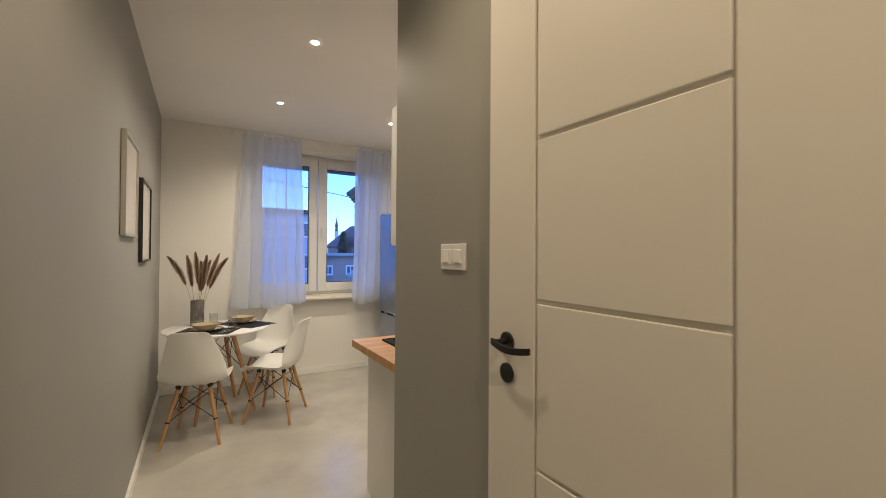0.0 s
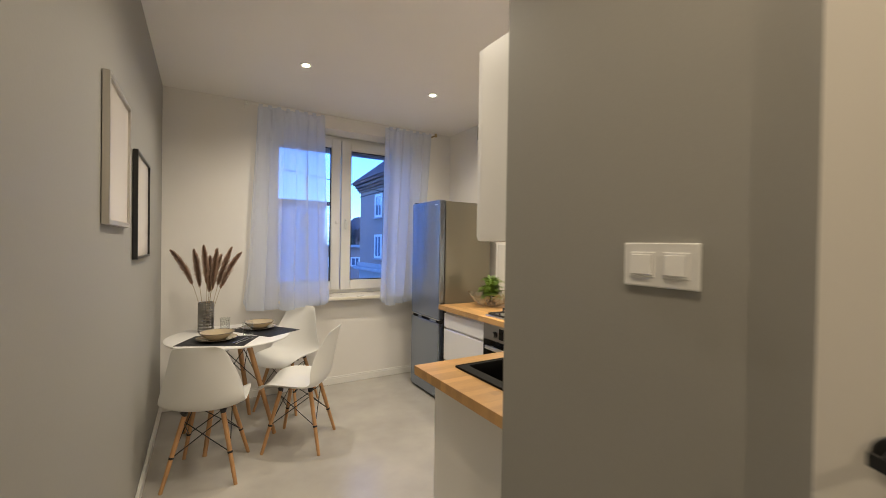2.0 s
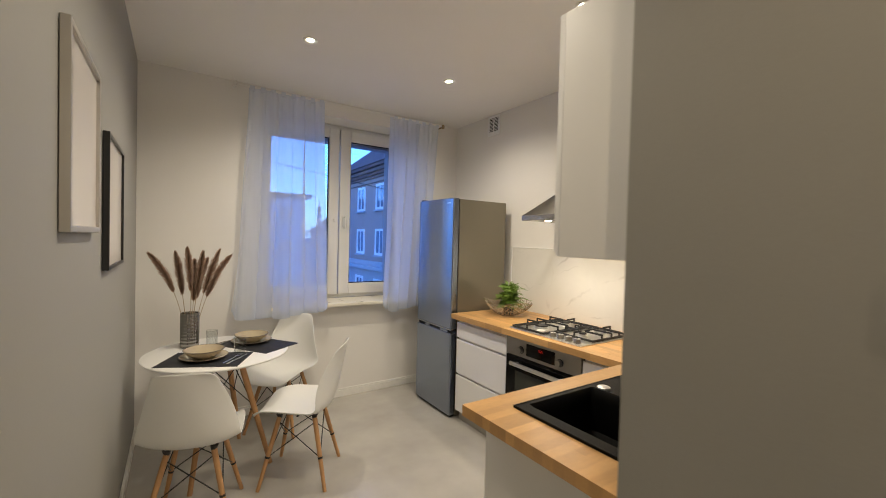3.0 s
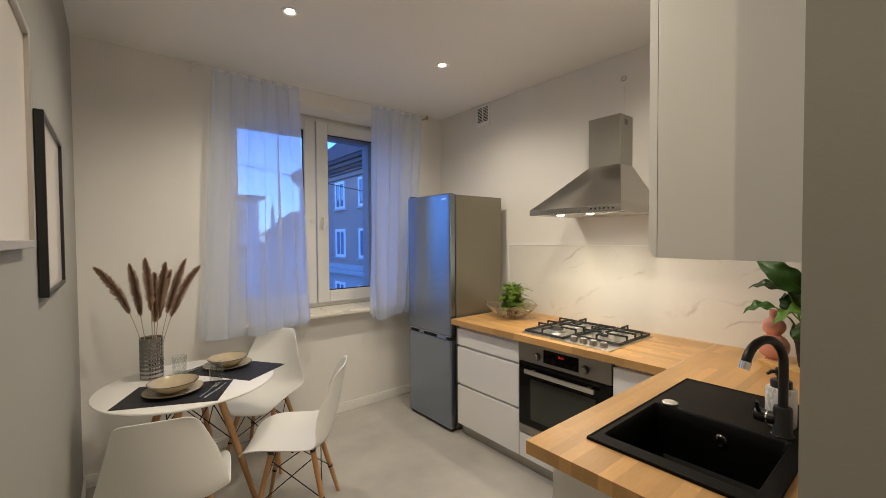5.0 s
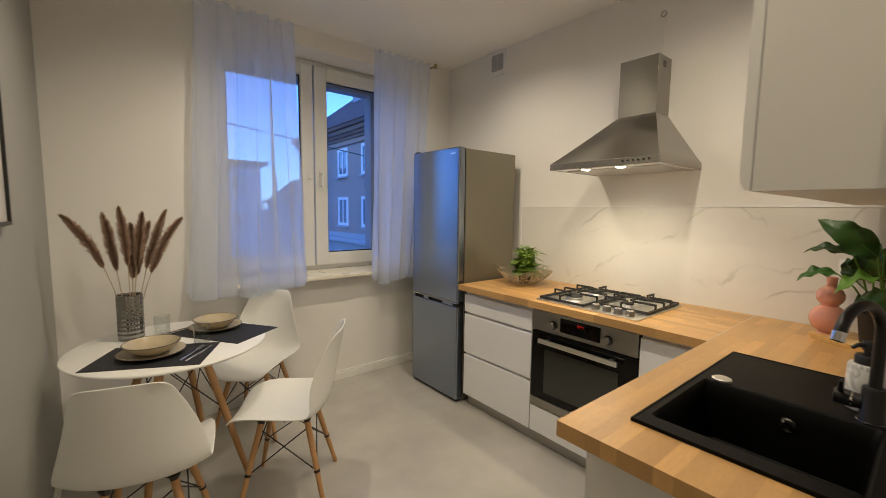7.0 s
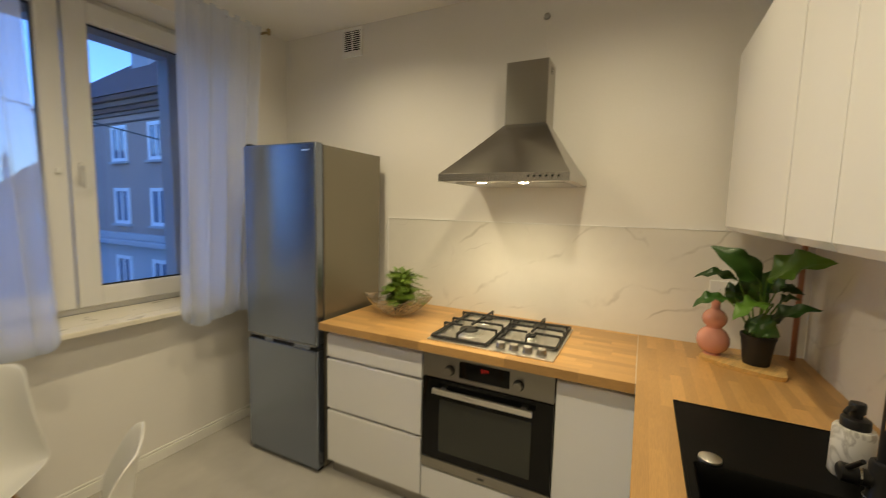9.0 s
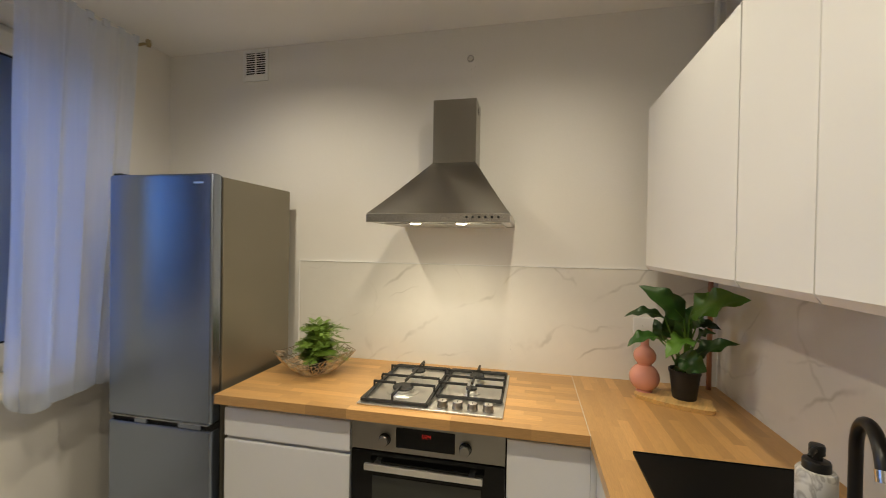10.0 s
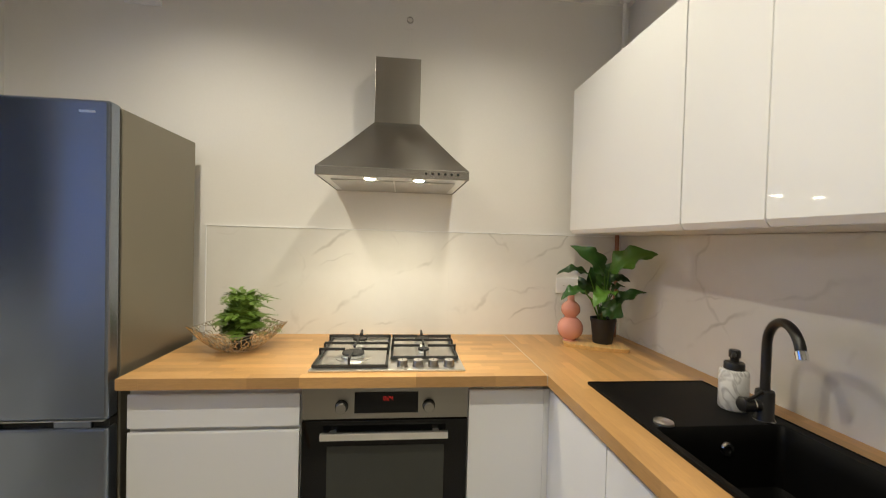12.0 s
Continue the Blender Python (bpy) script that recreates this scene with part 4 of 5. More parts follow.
# ---- gas pipe in the corner ----
pipe = thing("gas_pipe", (2.522, 1.800, 0.9), "vertical gas pipe in the corner, white above and copper below", "pipe")
part("copper_pipe", tube([(0, 0, 0.0), (0, 0, 0.60)], 0.011, 16), M_COPPER, pipe, "bare copper pipe", smooth=True)
part("painted_pipe", tube([(0, 0, 0.60), (0, 0, CEIL - 0.9)], 0.012, 16), M_TRIM, pipe, "white painted pipe", smooth=True)
part("rosette", lathe([(0.012, -0.02), (0.02, -0.018), (0.028, -0.004), (0.028, 0)], 24, (0, 0, CEIL - 0.9)), M_TRIM, pipe, smooth=True)
bm = box(-0.008, 0.058, -0.004, 0.004, -0.01, 0.01, 0.002)
bmesh.ops.translate(bm, verts=bm.verts, vec=(0, 0, 1.45))
part("clip", bm, M_TRIM, pipe)

# ---- wall cabinets over the sink ----
UZ0, UZ1, UY = 1.458, 2.205, 2.100


def wall_unit(x0, x1, doors, label):
    t = thing("wall_cabinet", (0, 0, 0), label, "cabinet", "wall cabinets")
    part("body", box(x0 + 0.0005, x1 - 0.0005, YS, UY - 0.021, UZ0, UZ1, 0.001), M_CARC, t)
    for d0, d1 in doors:
        bm = bmesh.new()
        prof = [(UY, UZ0 + 0.020), (UY, UZ1), (UY - 0.019, UZ1), (UY - 0.019, UZ0 + 0.002), (UY - 0.012, UZ0 + 0.002)]
        a = [bm.verts.new((d0 + 0.0015, y, z)) for y, z in prof]
        b = [bm.verts.new((d1 - 0.0015, y, z)) for y, z in prof]
        for i in range(5):
            bm.faces.new((a[i], a[(i + 1) % 5], b[(i + 1) % 5], b[i]))
        bm.faces.new(a)
        bm.faces.new(b[::-1])
        part("door", bm, M_GLOSSW, t)
    return t


wall_unit(1.614, 2.456, ((1.614, 2.456),), "wide white gloss wall cabinet with a plain handleless door")
wall_unit(1.312, 1.610, ((1.312, 1.610),), "narrow white gloss wall cabinet with a plain handleless door")
wall_unit(0.985, 1.310, ((0.985, 1.310),), "narrow white gloss end wall cabinet with a plain handleless door")

# ---- fridge ----
fridge = thing("fridge_freezer", (0, 0, 0), "tall dark steel fridge freezer with two closed doors", "fridge")
GX, GY0, GY1 = 1.920, 3.985, 4.545
part("body", box(GX + 0.066, 2.500, GY0, GY1, 0.016, 1.850, 0.004), M_FSIDE, fridge, "grey painted steel casing")
up = part("fridge_door", box(GX, GX + 0.058, GY0, GY1, 0.748, 1.858, 0.010, segs=3), M_FRIDGE, fridge, "dark brushed steel upper door")
dn = part("freezer_door", box(GX, GX + 0.058, GY0, GY1, 0.024, 0.718, 0.010, segs=3), M_FRIDGE, fridge, "dark brushed steel lower door")
part("seal", box(GX + 0.0585, GX + 0.0655, GY0 + 0.008, GY1 - 0.008, 0.042, 1.852), M_DARK, fridge)
part("grip_strip", box(GX - 0.0015, GX + 0.04, GY0 + 0.012, GY1 - 0.012, 0.744, 0.7475, 0.001), M_HOB, up, "bright steel grip strip")
part("grip_recess", box(GX + 0.020, GX + 0.058, GY0 + 0.004, GY1 - 0.004, 0.719, 0.7435), M_DARK, dn)
for y0, y1 in ((4.04, 4.16), (4.33, 4.40)):
    part("grip_lip", box(GX + 0.004, GX + 0.02, y0, y1, 0.719, 0.742, 0.003), M_FRIDGE, dn)
part("brand_mark", box(GX - 0.0012, GX, 4.030, 4.082, 1.812, 1.820), M_HOB, up)
part("hinge_cap", box(GX + 0.01, GX + 0.06, GY1 - 0.055, GY1 - 0.01, 1.8585, 1.868, 0.003), M_BLACK, fridge)
part("plinth_grille", box(GX + 0.02, GX + 0.06, GY0 + 0.01, GY1 - 0.01, 0.006, 0.0235), M_DARK, fridge)
for fx in (GX + 0.09, 2.46):
    for fy in (GY0 + 0.05, GY1 - 0.05):
        part("foot", lathe([(0, 0), (0.02, 0), (0.02, 0.012), (0.012, 0.014), (0.012, 0.018)], 16, (fx, fy, 0)), M_BLACK, fridge)

# ---- dining table ----
TX, TY, TR, TZ = 0.240, 4.205, 0.420, 0.742
table = thing("dining_table", (TX, TY, 0), "round white dining table on four splayed beech legs", "table")
part("tabletop", lathe([(0, TZ - 0.022), (TR - 0.030, TZ - 0.022), (TR - 0.008, TZ - 0.015), (TR, TZ - 0.007), (TR - 0.002, TZ - 0.002), (TR - 0.006, TZ), (0, TZ)], 72), M_TABLE, table, smooth=True)
part("hub_plate", box(-0.11, 0.11, -0.11, 0.11, TZ - 0.034, TZ - 0.022, 0.004), M_BLACK, table)


def leg(parent, a, b, r0=0.0165, r1=0.0115):
    pts = [Vector(a).lerp(Vector(b), k / 6) for k in range(7)]
    return part("leg", tube(pts, [r0 + (r1 - r0) * (k / 6) ** 1.4 for k in range(7)], 16), M_BEECH, parent, "turned beech leg", smooth=True)


def crossed_wires(parent, feet, tops, lo, hi):
    """Two crossed black wires between each pair of neighbouring legs, bolted to them."""
    for k in range(4):
        a0, a1 = Vector(tops[k]), Vector(feet[k])
        b0, b1 = Vector(tops[(k + 1) % 4]), Vector(feet[(k + 1) % 4])
        part("brace", tube([a0.lerp(a1, hi), b0.lerp(b1, lo)], 0.0030, 8), M_BLACK, parent)
        part("brace", tube([a0.lerp(a1, lo), b0.lerp(b1, hi)], 0.0030, 8), M_BLACK, parent)
        p = a0.lerp(a1, lo)
        d = (a1 - a0).normalized()
        part("bolt", tube([p - d * 0.006, p + d * 0.006], 0.0145, 12), M_BLACK, parent)


angs = [radians(61 + 90 * k) for k in range(4)]
feet = [(0.335 * math.cos(a), 0.335 * math.sin(a), 0) for a in angs]
tops = [(0.125 * math.cos(a), 0.125 * math.sin(a), TZ - 0.03) for a in angs]
for f, t in zip(feet, tops):
    leg(table, t, f, 0.019, 0.0135)
crossed_wires(table, feet, tops, 0.46, 0.04)


# ---- shell chairs ----
def shell_chair(at, facing, label):
    """A one-piece moulded seat on dowel legs; it faces its own +y."""
    t = thing("shell_chair", (*at, 0), label, "chair", "chairs round the table", turn=facing - 90)
    prof = [(0.256, 0.400, 0.118), (0.250, 0.416, 0.160), (0.230, 0.431, 0.187), (0.19, 0.440, 0.208), (0.12, 0.440, 0.226), (0.04, 0.434, 0.232), (-0.04, 0.430, 0.236), (-0.11, 0.434, 0.238),
            (-0.160, 0.452, 0.238), (-0.190, 0.486, 0.236), (-0.207, 0.530, 0.229), (-0.224, 0.590, 0.214), (-0.240, 0.650, 0.195), (-0.255, 0.710, 0.174), (-0.269, 0.765, 0.154), (-0.278, 0.803, 0.141), (-0.283, 0.823, 0.126), (-0.285, 0.833, 0.098)]
    nu = 26
    bm = bmesh.new()
    rows = []
    n = len(prof) - 1
    for j, (y, z, w) in enumerate(prof):
        rise = max(0.0, (z - 0.486) / 0.348)
        y, z = y + 0.018 * rise, z + 0.014 * rise
        v = j / n
        back = max(0.0, min(1.0, (v - 0.38) / 0.25))
        fade = 1.0 if v < 0.70 else max(0.0, 1 - (v - 0.70) * 3.3)
        front_fade = min(1.0, 0.30 + v * 3.0)
        row = []
        for i in range(nu + 1):
            u = 2 * i / nu - 1
            x = 0.975 * w * u
            up = 0.050 * abs(u) ** 2.6 * (1 - back) * front_fade
            fwd = 0.085 * abs(u) ** 2.2 * back * fade + 0.02 * abs(u) ** 3 * (1 - back) * 0
            sag = -0.010 * (1 - u * u) * (1 - back) * min(1.0, v * 5)
            row.append(bm.verts.new((x, y + fwd, z + up + sag + 0.012 * abs(u) ** 3 * (1 - front_fade) * -1)))
        rows.append(row)
    for a, b in zip(rows, rows[1:]):
        for i in range(nu):
            bm.faces.new((a[i], a[i + 1], b[i + 1], b[i]))
    bmesh.ops.recalc_face_normals(bm, faces=bm.faces)
    bmesh.ops.solidify(bm, geom=bm.faces[:], thickness=0.006)
    sh = part("seat_shell", bm, M_SHELL, t, smooth=True)
    md = sh.modifiers.new("rounding", "SUBSURF")
    md.levels = md.render_levels = 1
    f2 = [(0.195, 0.195, 0), (-0.195, 0.195, 0), (-0.195, -0.195, 0), (0.195, -0.195, 0)]
    t2 = [(0.105, 0.105, 0.405), (-0.105, 0.105, 0.405), (-0.105, -0.105, 0.400), (0.105, -0.105, 0.400)]
    for f, p in zip(f2, t2):
        leg(t, p, f, 0.0145, 0.0105)
    crossed_wires(t, f2, t2, 0.55, 0.06)
    for p in t2:
        part("mount", tube([(p[0] * 0.97, p[1] * 0.97, 0.398), (p[0], p[1], 0.424)], [0.013, 0.020], 12), M_BLACK, t)
    part("mount_bar", box(-0.105, 0.105, -0.006, 0.006, 0.402, 0.410, 0.002), M_BLACK, t)
    return t


shell_chair((0.677, 3.822), 149, "white moulded shell chair on beech legs, turned aside")
shell_chair((0.098, 3.70), 75, "white moulded shell chair on beech legs beside the grey wall")
shell_chair((0.712, 4.560), 230, "white moulded shell chair on beech legs below the window")


# ---- the laid table ----
def placemat(cx, cy, turn, label):
    t = thing("placemat", (cx, cy, TZ), label, "placemat", "placemats", turn=turn)
    part("mat", box(-0.225, 0.225, -0.150, 0.150, 0.0, 0.003, 0.001), M_MAT, t)
    return t


placemat(0.158, 4.030, -25, "black woven rectangular placemat under a table setting")
placemat(0.480, 4.262, -55, "black woven rectangular placemat under a table setting")


def plate_and_bowl(cx, cy):
    p = thing("plate", (cx, cy, TZ + 0.003), "beige stoneware plate with a dark rim on a placemat", "plate", "plates")
    part("dish", lathe([(0, 0.002), (0.07, 0.0), (0.085, 0.002), (0.128, 0.017), (0.131, 0.0185), (0.128, 0.020), (0.088, 0.008), (0, 0.007)], 56), M_CERAM, p, smooth=True)
    part("rim", lathe([(0.129, 0.0172), (0.1325, 0.0185), (0.129, 0.0206)], 56), M_RIM, p, smooth=True)
    b = thing("bowl", (cx, cy, TZ + 0.0105), "beige stoneware soup bowl with a dark rim on a plate", "bowl", "bowls")
    part("dish", lathe([(0, 0.001), (0.05, 0.0), (0.057, 0.003), (0.089, 0.024), (0.109, 0.046), (0.111, 0.050), (0.108, 0.0505), (0.086, 0.031), (0.056, 0.011), (0, 0.008)], 56), M_CERAM, b, smooth=True)
    part("rim", lathe([(0.1095, 0.0475), (0.1125, 0.0502), (0.1085, 0.0518)], 56), M_RIM, b, smooth=True)


plate_and_bowl(0.148, 4.058)
plate_and_bowl(0.452, 4.345)


def tumbler(cx, cy, z):
    t = thing("drinking_glass", (cx, cy, z), "clear straight drinking glass on the table", "glass", "glasses")
    part("glass", lathe([(0, 0.0), (0.032, 0.0), (0.0345, 0.003), (0.037, 0.098), (0.0355, 0.099), (0.033, 0.010), (0, 0.008)], 36), M_CLEAR, t, smooth=True)


tumbler(0.350, 4.105, TZ + 0.003)
tumbler(0.212, 4.405, TZ)
M_CUTL = material("polished_cutlery", (0.78, 0.76, 0.72), 0.14, metal=1.0, vary=0.03)


def knife(cx, cy, turn):
    t = thing("knife", (cx, cy, TZ + 0.0032), "polished steel table knife on a placemat", "knife", "cutlery", turn=turn)
    bm = box(-0.105, -0.01, -0.006, 0.006, 0, 0.005, 0.002)
    part("handle", bm, M_CUTL, t, smooth=True)
    bm = box(-0.01, 0.105, -0.009, 0.007, 0.001, 0.0028, 0.0006)
    for v in bm.verts:
        if v.co.x > 0.09:
            v.co.y = v.co.y * 0.35 + 0.003
    part("blade", bm, M_CUTL, t)


def fork(cx, cy, turn):
    t = thing("fork", (cx, cy, TZ + 0.0032), "polished steel table fork on a placemat", "fork", "cutlery", turn=turn)
    part("handle", tube([(-0.10, 0, 0.003), (0.0, 0, 0.003), (0.04, 0, 0.006)], [0.005, 0.003, 0.003], 8), M_CUTL, t, smooth=True)
    bm = box(0.038, 0.062, -0.011, 0.011, 0.004, 0.007, 0.002)
    for k in range(4):
        box(0.060, 0.10, -0.0105 + k * 0.006, -0.0075 + k * 0.006, 0.004, 0.0065, bm=bm)
    part("tines", bm, M_CUTL, t)


knife(0.318, 3.945, 52)
fork(0.292, 3.962, 54)
knife(0.336, 4.448, -150)
fork(0.318, 4.425, -148)

# ---- vase with pampas ----
vase = thing("vase", (0.082, 4.400, TZ), "smoky mirrored glass vase with a ribbed grid pattern", "vase")
bm = lathe([(0, 0.0), (0.050, 0.0)] + [(0.0535 + 0.0007 * math.sin(z * 2 * math.pi / 0.022), z) for z in [0.006 + 0.0037 * k for k in range(60)]] + [(0.0535, 0.228), (0.050, 0.230), (0.048, 0.223), (0.048, 0.03), (0, 0.03)], 112,
           wobble=lambda a, z: 1 + 0.045 * abs(math.sin(9 * a)))
part("body", bm, M_SMOKE, vase, smooth=True)


def pampas(tip, base, seed):
    rnd = random.Random(seed)
    tip, base = Vector(tip), Vector(base)
    t = thing("pampas_stem", base, "dried brown pampas grass plume standing in the vase", "dried grass", "pampas stems")
    tip = tip - base
    side = Vector((rnd.uniform(-1, 1), rnd.uniform(-1, 1), 0)) * 0.012
    bow = rnd.uniform(0.1, 1.0)
    def along(k):
        return tip * k + Vector((tip.x * 0.6, tip.y * 0.6, 0)) * (k * k - k) + Vector((0, 0, -0.05)) * k ** 6 * bow + side * math.sin(3.1 * k)
    part("stalk", tube([along(k / 10) for k in range(10)], [0.0022 - 0.0008 * k / 10 for k in range(10)], 7), M_STALK, t, smooth=True)
    bm = bmesh.new()
    k0 = 0.50 + rnd.uniform(-0.04, 0.05)
    for i in range(950):
        k = k0 + (1 - k0) * rnd.random() ** 0.95
        w = 0.033 * math.sin(math.pi * min(1, (k - k0) / (1 - k0) * 0.86 + 0.10)) ** 0.8 * rnd.uniform(0.25, 1.45)
        p = along(k)
        d = (along(min(1, k + 0.05)) - along(k - 0.05)).normalized()
        a = rnd.uniform(0, 6.283)
        s = d.orthogonal().normalized()
        o = math.cos(a) * s + math.sin(a) * d.cross(s)
        q = p + o * w * 0.75 + d * rnd.uniform(0.012, 0.034)
        n = d.cross(o).normalized() * rnd.uniform(0.0010, 0.0020)
        m = p.lerp(q, 0.5) + o * 0.005
        v = [bm.verts.new(x) for x in (p - n * 0.4, p + n * 0.4, m + n, q, m - n)]
        bm.faces.new(v)
    part("plume", bm, M_PLUME, t)


VX, VY, VZ = 0.082, 4.40, TZ + 0.034
for i, (px, py, pz) in enumerate(((-0.138, 4.40, 1.395), (0.000, 4.46, 1.392), (0.062, 4.37, 1.398), (0.105, 4.42, 1.352), (0.150, 4.36, 1.380), (0.178, 4.44, 1.362), (0.246, 4.42, 1.392), (0.310, 4.39, 1.390))):
    k = (px - VX) * 0.10
    pampas((px, py, pz), (VX + k, VY + (py - VY) * 0.2, VZ), 20 + i)

# ---- cutting board, pink vase, potted plant ----
board = thing("serving_board", (2.300, 2.012, 0.9005), "irregular olive wood serving board on the worktop", "board", turn=66)
bm = bmesh.new()
n = 40
lo_ring, hi_ring = [], []
for i in range(n):
    a = 2 * math.pi * i / n
    r = 1 + 0.06 * math.sin(3 * a + 1) + 0.04 * math.sin(5 * a + 0.4)
    c, s_ = math.cos(a), math.sin(a)
    x = 0.148 * r * math.copysign(abs(c) ** 0.55, c)
    y = 0.080 * r * math.copysign(abs(s_) ** 0.6, s_)
    lo_ring.append(bm.verts.new((x * 0.95, y * 0.90, 0)))
    hi_ring.append(bm.verts.new((x * 0.985, y * 0.98, 0.019)))
for i in range(n):
    bm.faces.new((lo_ring[i], lo_ring[(i + 1) % n], hi_ring[(i + 1) % n], hi_ring[i]))
bm.faces.new(hi_ring)
bm.faces.new(lo_ring[::-1])
part("slab", bm, M_OLIVE, board)

pinkv = thing("gourd_vase", (2.372, 2.118, 0.919), "glossy pink double-gourd ceramic vase on a board", "vase")
pr = [(0, 0.001), (0.036, 0.0)]
for k in range(1, 16):
    a = -1.25 + 2.35 * k / 15
    pr.append((0.063 * math.cos(a), 0.062 + 0.062 * math.sin(a)))
for k in range(0, 14):
    a = -0.85 + 1.95 * k / 13
    pr.append((0.047 * math.cos(a), 0.158 + 0.044 * math.sin(a)))
pr += [(0.017, 0.204), (0.0175, 0.232), (0.020, 0.238), (0.017, 0.239), (0.014, 0.225), (0.014, 0.19)]
part("body", lathe(pr, 48), M_PINK, pinkv, smooth=True)

pot = thing("potted_plant", (2.318, 1.972, 0.919), "leafy green houseplant in a black plastic pot", "plant")
part("pot", lathe([(0, 0.0), (0.044, 0.0), (0.046, 0.003), (0.059, 0.110), (0.062, 0.110), (0.0625, 0.124), (0.058, 0.124), (0.056, 0.108), (0, 0.106)], 40), M_POT, pot, smooth=True)
part("soil", lathe([(0, 0.116), (0.056, 0.112)], 24), M_SOIL, pot)


def big_leaf(base, tip, width, curl, mat, seed):
    """A pointed oval blade that arches from the stalk's end to its tip."""
    rnd = random.Random(seed)
    base, tip = Vector(base), Vector(tip)
    d = tip - base
    want = Vector((-0.62 + rnd.uniform(-0.3, 0.3), 0.35 + rnd.uniform(-0.3, 0.3), 0.62))
    side = d.cross(want).normalized()
    up = side.cross(d).normalized()
    bm = bmesh.new()
    rows = []
    nv, nu = 16, 8
    tw = rnd.uniform(-0.35, 0.35)
    for j in range(nv + 1):
        v = j / nv
        w = width * (math.sin(math.pi * v ** 0.78) ** 0.8) if 0 < v < 1 else 0.0008
        c = base + d * v + up * curl * math.sin(math.pi * v)
        sd = (side * math.cos(tw * v) + up * math.sin(tw * v))
        row = []
        for i in range(nu + 1):
            u = 2 * i / nu - 1
            lift = 0.26 * w * abs(u) ** 1.3 + 0.30 * w * abs(u) ** 1.5 * math.sin(17 * v + 2.5 * u + seed) - 0.10 * d.length * max(0, v - 0.6) ** 2 * 6
            row.append(bm.verts.new(c + sd * w * u * (1 + 0.07 * math.sin(23 * v + 4 * seed + 2 * u)) + up * lift))
        rows.append(row)
    for a, b in zip(rows, rows[1:]):
        for i in range(nu):
            bm.faces.new((a[i], a[i + 1], b[i + 1], b[i]))
    lf = part("leaf", bm, mat, pot, smooth=True)
    root = Vector((rnd.uniform(-0.018, 0.018), rnd.uniform(-0.018, 0.018), 0.112))
    mid = root.lerp(base, 0.55) + Vector((0, 0, 0.02))
    part("stem", tube([root, mid, base, base + d * 0.3 + up * curl * 0.8], [0.0045, 0.0036, 0.003, 0.0015], 8), M_YLEAF, lf, smooth=True)


PO = Vector((2.318, 1.972, 0.919))
LEAVES = [((2.276, 1.973, 1.281), (2.132, 1.829, 1.38), 0.058, 0.022), ((2.285, 1.99, 1.259), (2.265, 2.164, 1.401), 0.046, 0.03),
          ((2.307, 2.057, 1.258), (2.329, 2.213, 1.266), 0.024, 0.022), ((2.283, 2.093, 1.181), (2.259, 2.216, 1.147), 0.028, 0.022),
          ((2.298, 1.956, 1.097), (2.213, 1.824, 1.196), 0.036, 0.014), ((2.251, 2.022, 1.108), (2.2, 1.933, 1.073), 0.04, 0.022),
          ((2.269, 1.949, 1.176), (2.183, 2.089, 1.132), 0.044, 0.022), ((2.344, 1.999, 1.164), (2.329, 2.037, 1.293), 0.04, 0.012),
          ((2.371, 1.94, 1.211), (2.355, 1.897, 1.322), 0.04, 0.014), ((2.343, 1.918, 1.242), (2.29, 1.851, 1.229), 0.018, 0.012),
          ((2.337, 1.969, 1.157), (2.294, 1.994, 1.307), 0.03, 0.01), ((2.348, 2.046, 1.153), (2.365, 2.082, 1.244), 0.026, 0.012),
          ((2.385, 1.901, 1.166), (2.351, 1.846, 1.2), 0.026, 0.014), ((2.273, 2.002, 1.047), (2.24, 2.026, 1.116), 0.022, 0.008)]
for i, (b0, t0, w0, c0) in enumerate(LEAVES):
    big_leaf(Vector(b0) - PO, Vector(t0) - PO, w0 * 1.16, c0, M_YLEAF if i in (0, 6) else M_LEAF, 50 + i)

# ---- wire basket with fern ----
basket = thing("wire_basket", (2.275, 3.685, 0.9005), "flared silver wire mesh bowl holding a fern", "bowl")
rnd = random.Random(7)


def bowl_pt(u, a):
    r = 0.062 + 0.138 * u ** 0.85
    return Vector((r * math.cos(a), r * math.sin(a), 0.004 + 0.108 * u ** 1.4 + 0.016 * u * math.sin(3 * a + 0.7)))


bm = bmesh.new()
NA, NU = 64, 9
grid_pts = [[bowl_pt(min(1, max(0, (j + rnd.uniform(-0.28, 0.28) * (0 < j < NU)) / NU)), 2 * math.pi * (i + 0.5 * (j % 2) + rnd.uniform(-0.25, 0.25)) / NA) for i in range(NA)] for j in range(NU + 1)]
for j in range(NU + 1):
    for i in range(NA):
        p = grid_pts[j][i]
        if j in (0, NU) or rnd.random() < 0.55:
            tube([p, grid_pts[j][(i + 1) % NA]], 0.0019, 4, bm, caps=False)
        if j < NU:
            if rnd.random() < 0.9:
                tube([p, grid_pts[j + 1][i]], 0.0019, 4, bm, caps=False)
            if rnd.random() < 0.35:
                tube([p, grid_pts[j + 1][(i + (1 if j % 2 else -1)) % NA]], 0.0019, 4, bm, caps=False)
part("mesh_bowl", bm, M_SILVER, basket, smooth=True)
part("foot_ring", lathe([(0.056, 0.0), (0.064, 0.0), (0.064, 0.005), (0.056, 0.005)], 32), M_SILVER, basket)

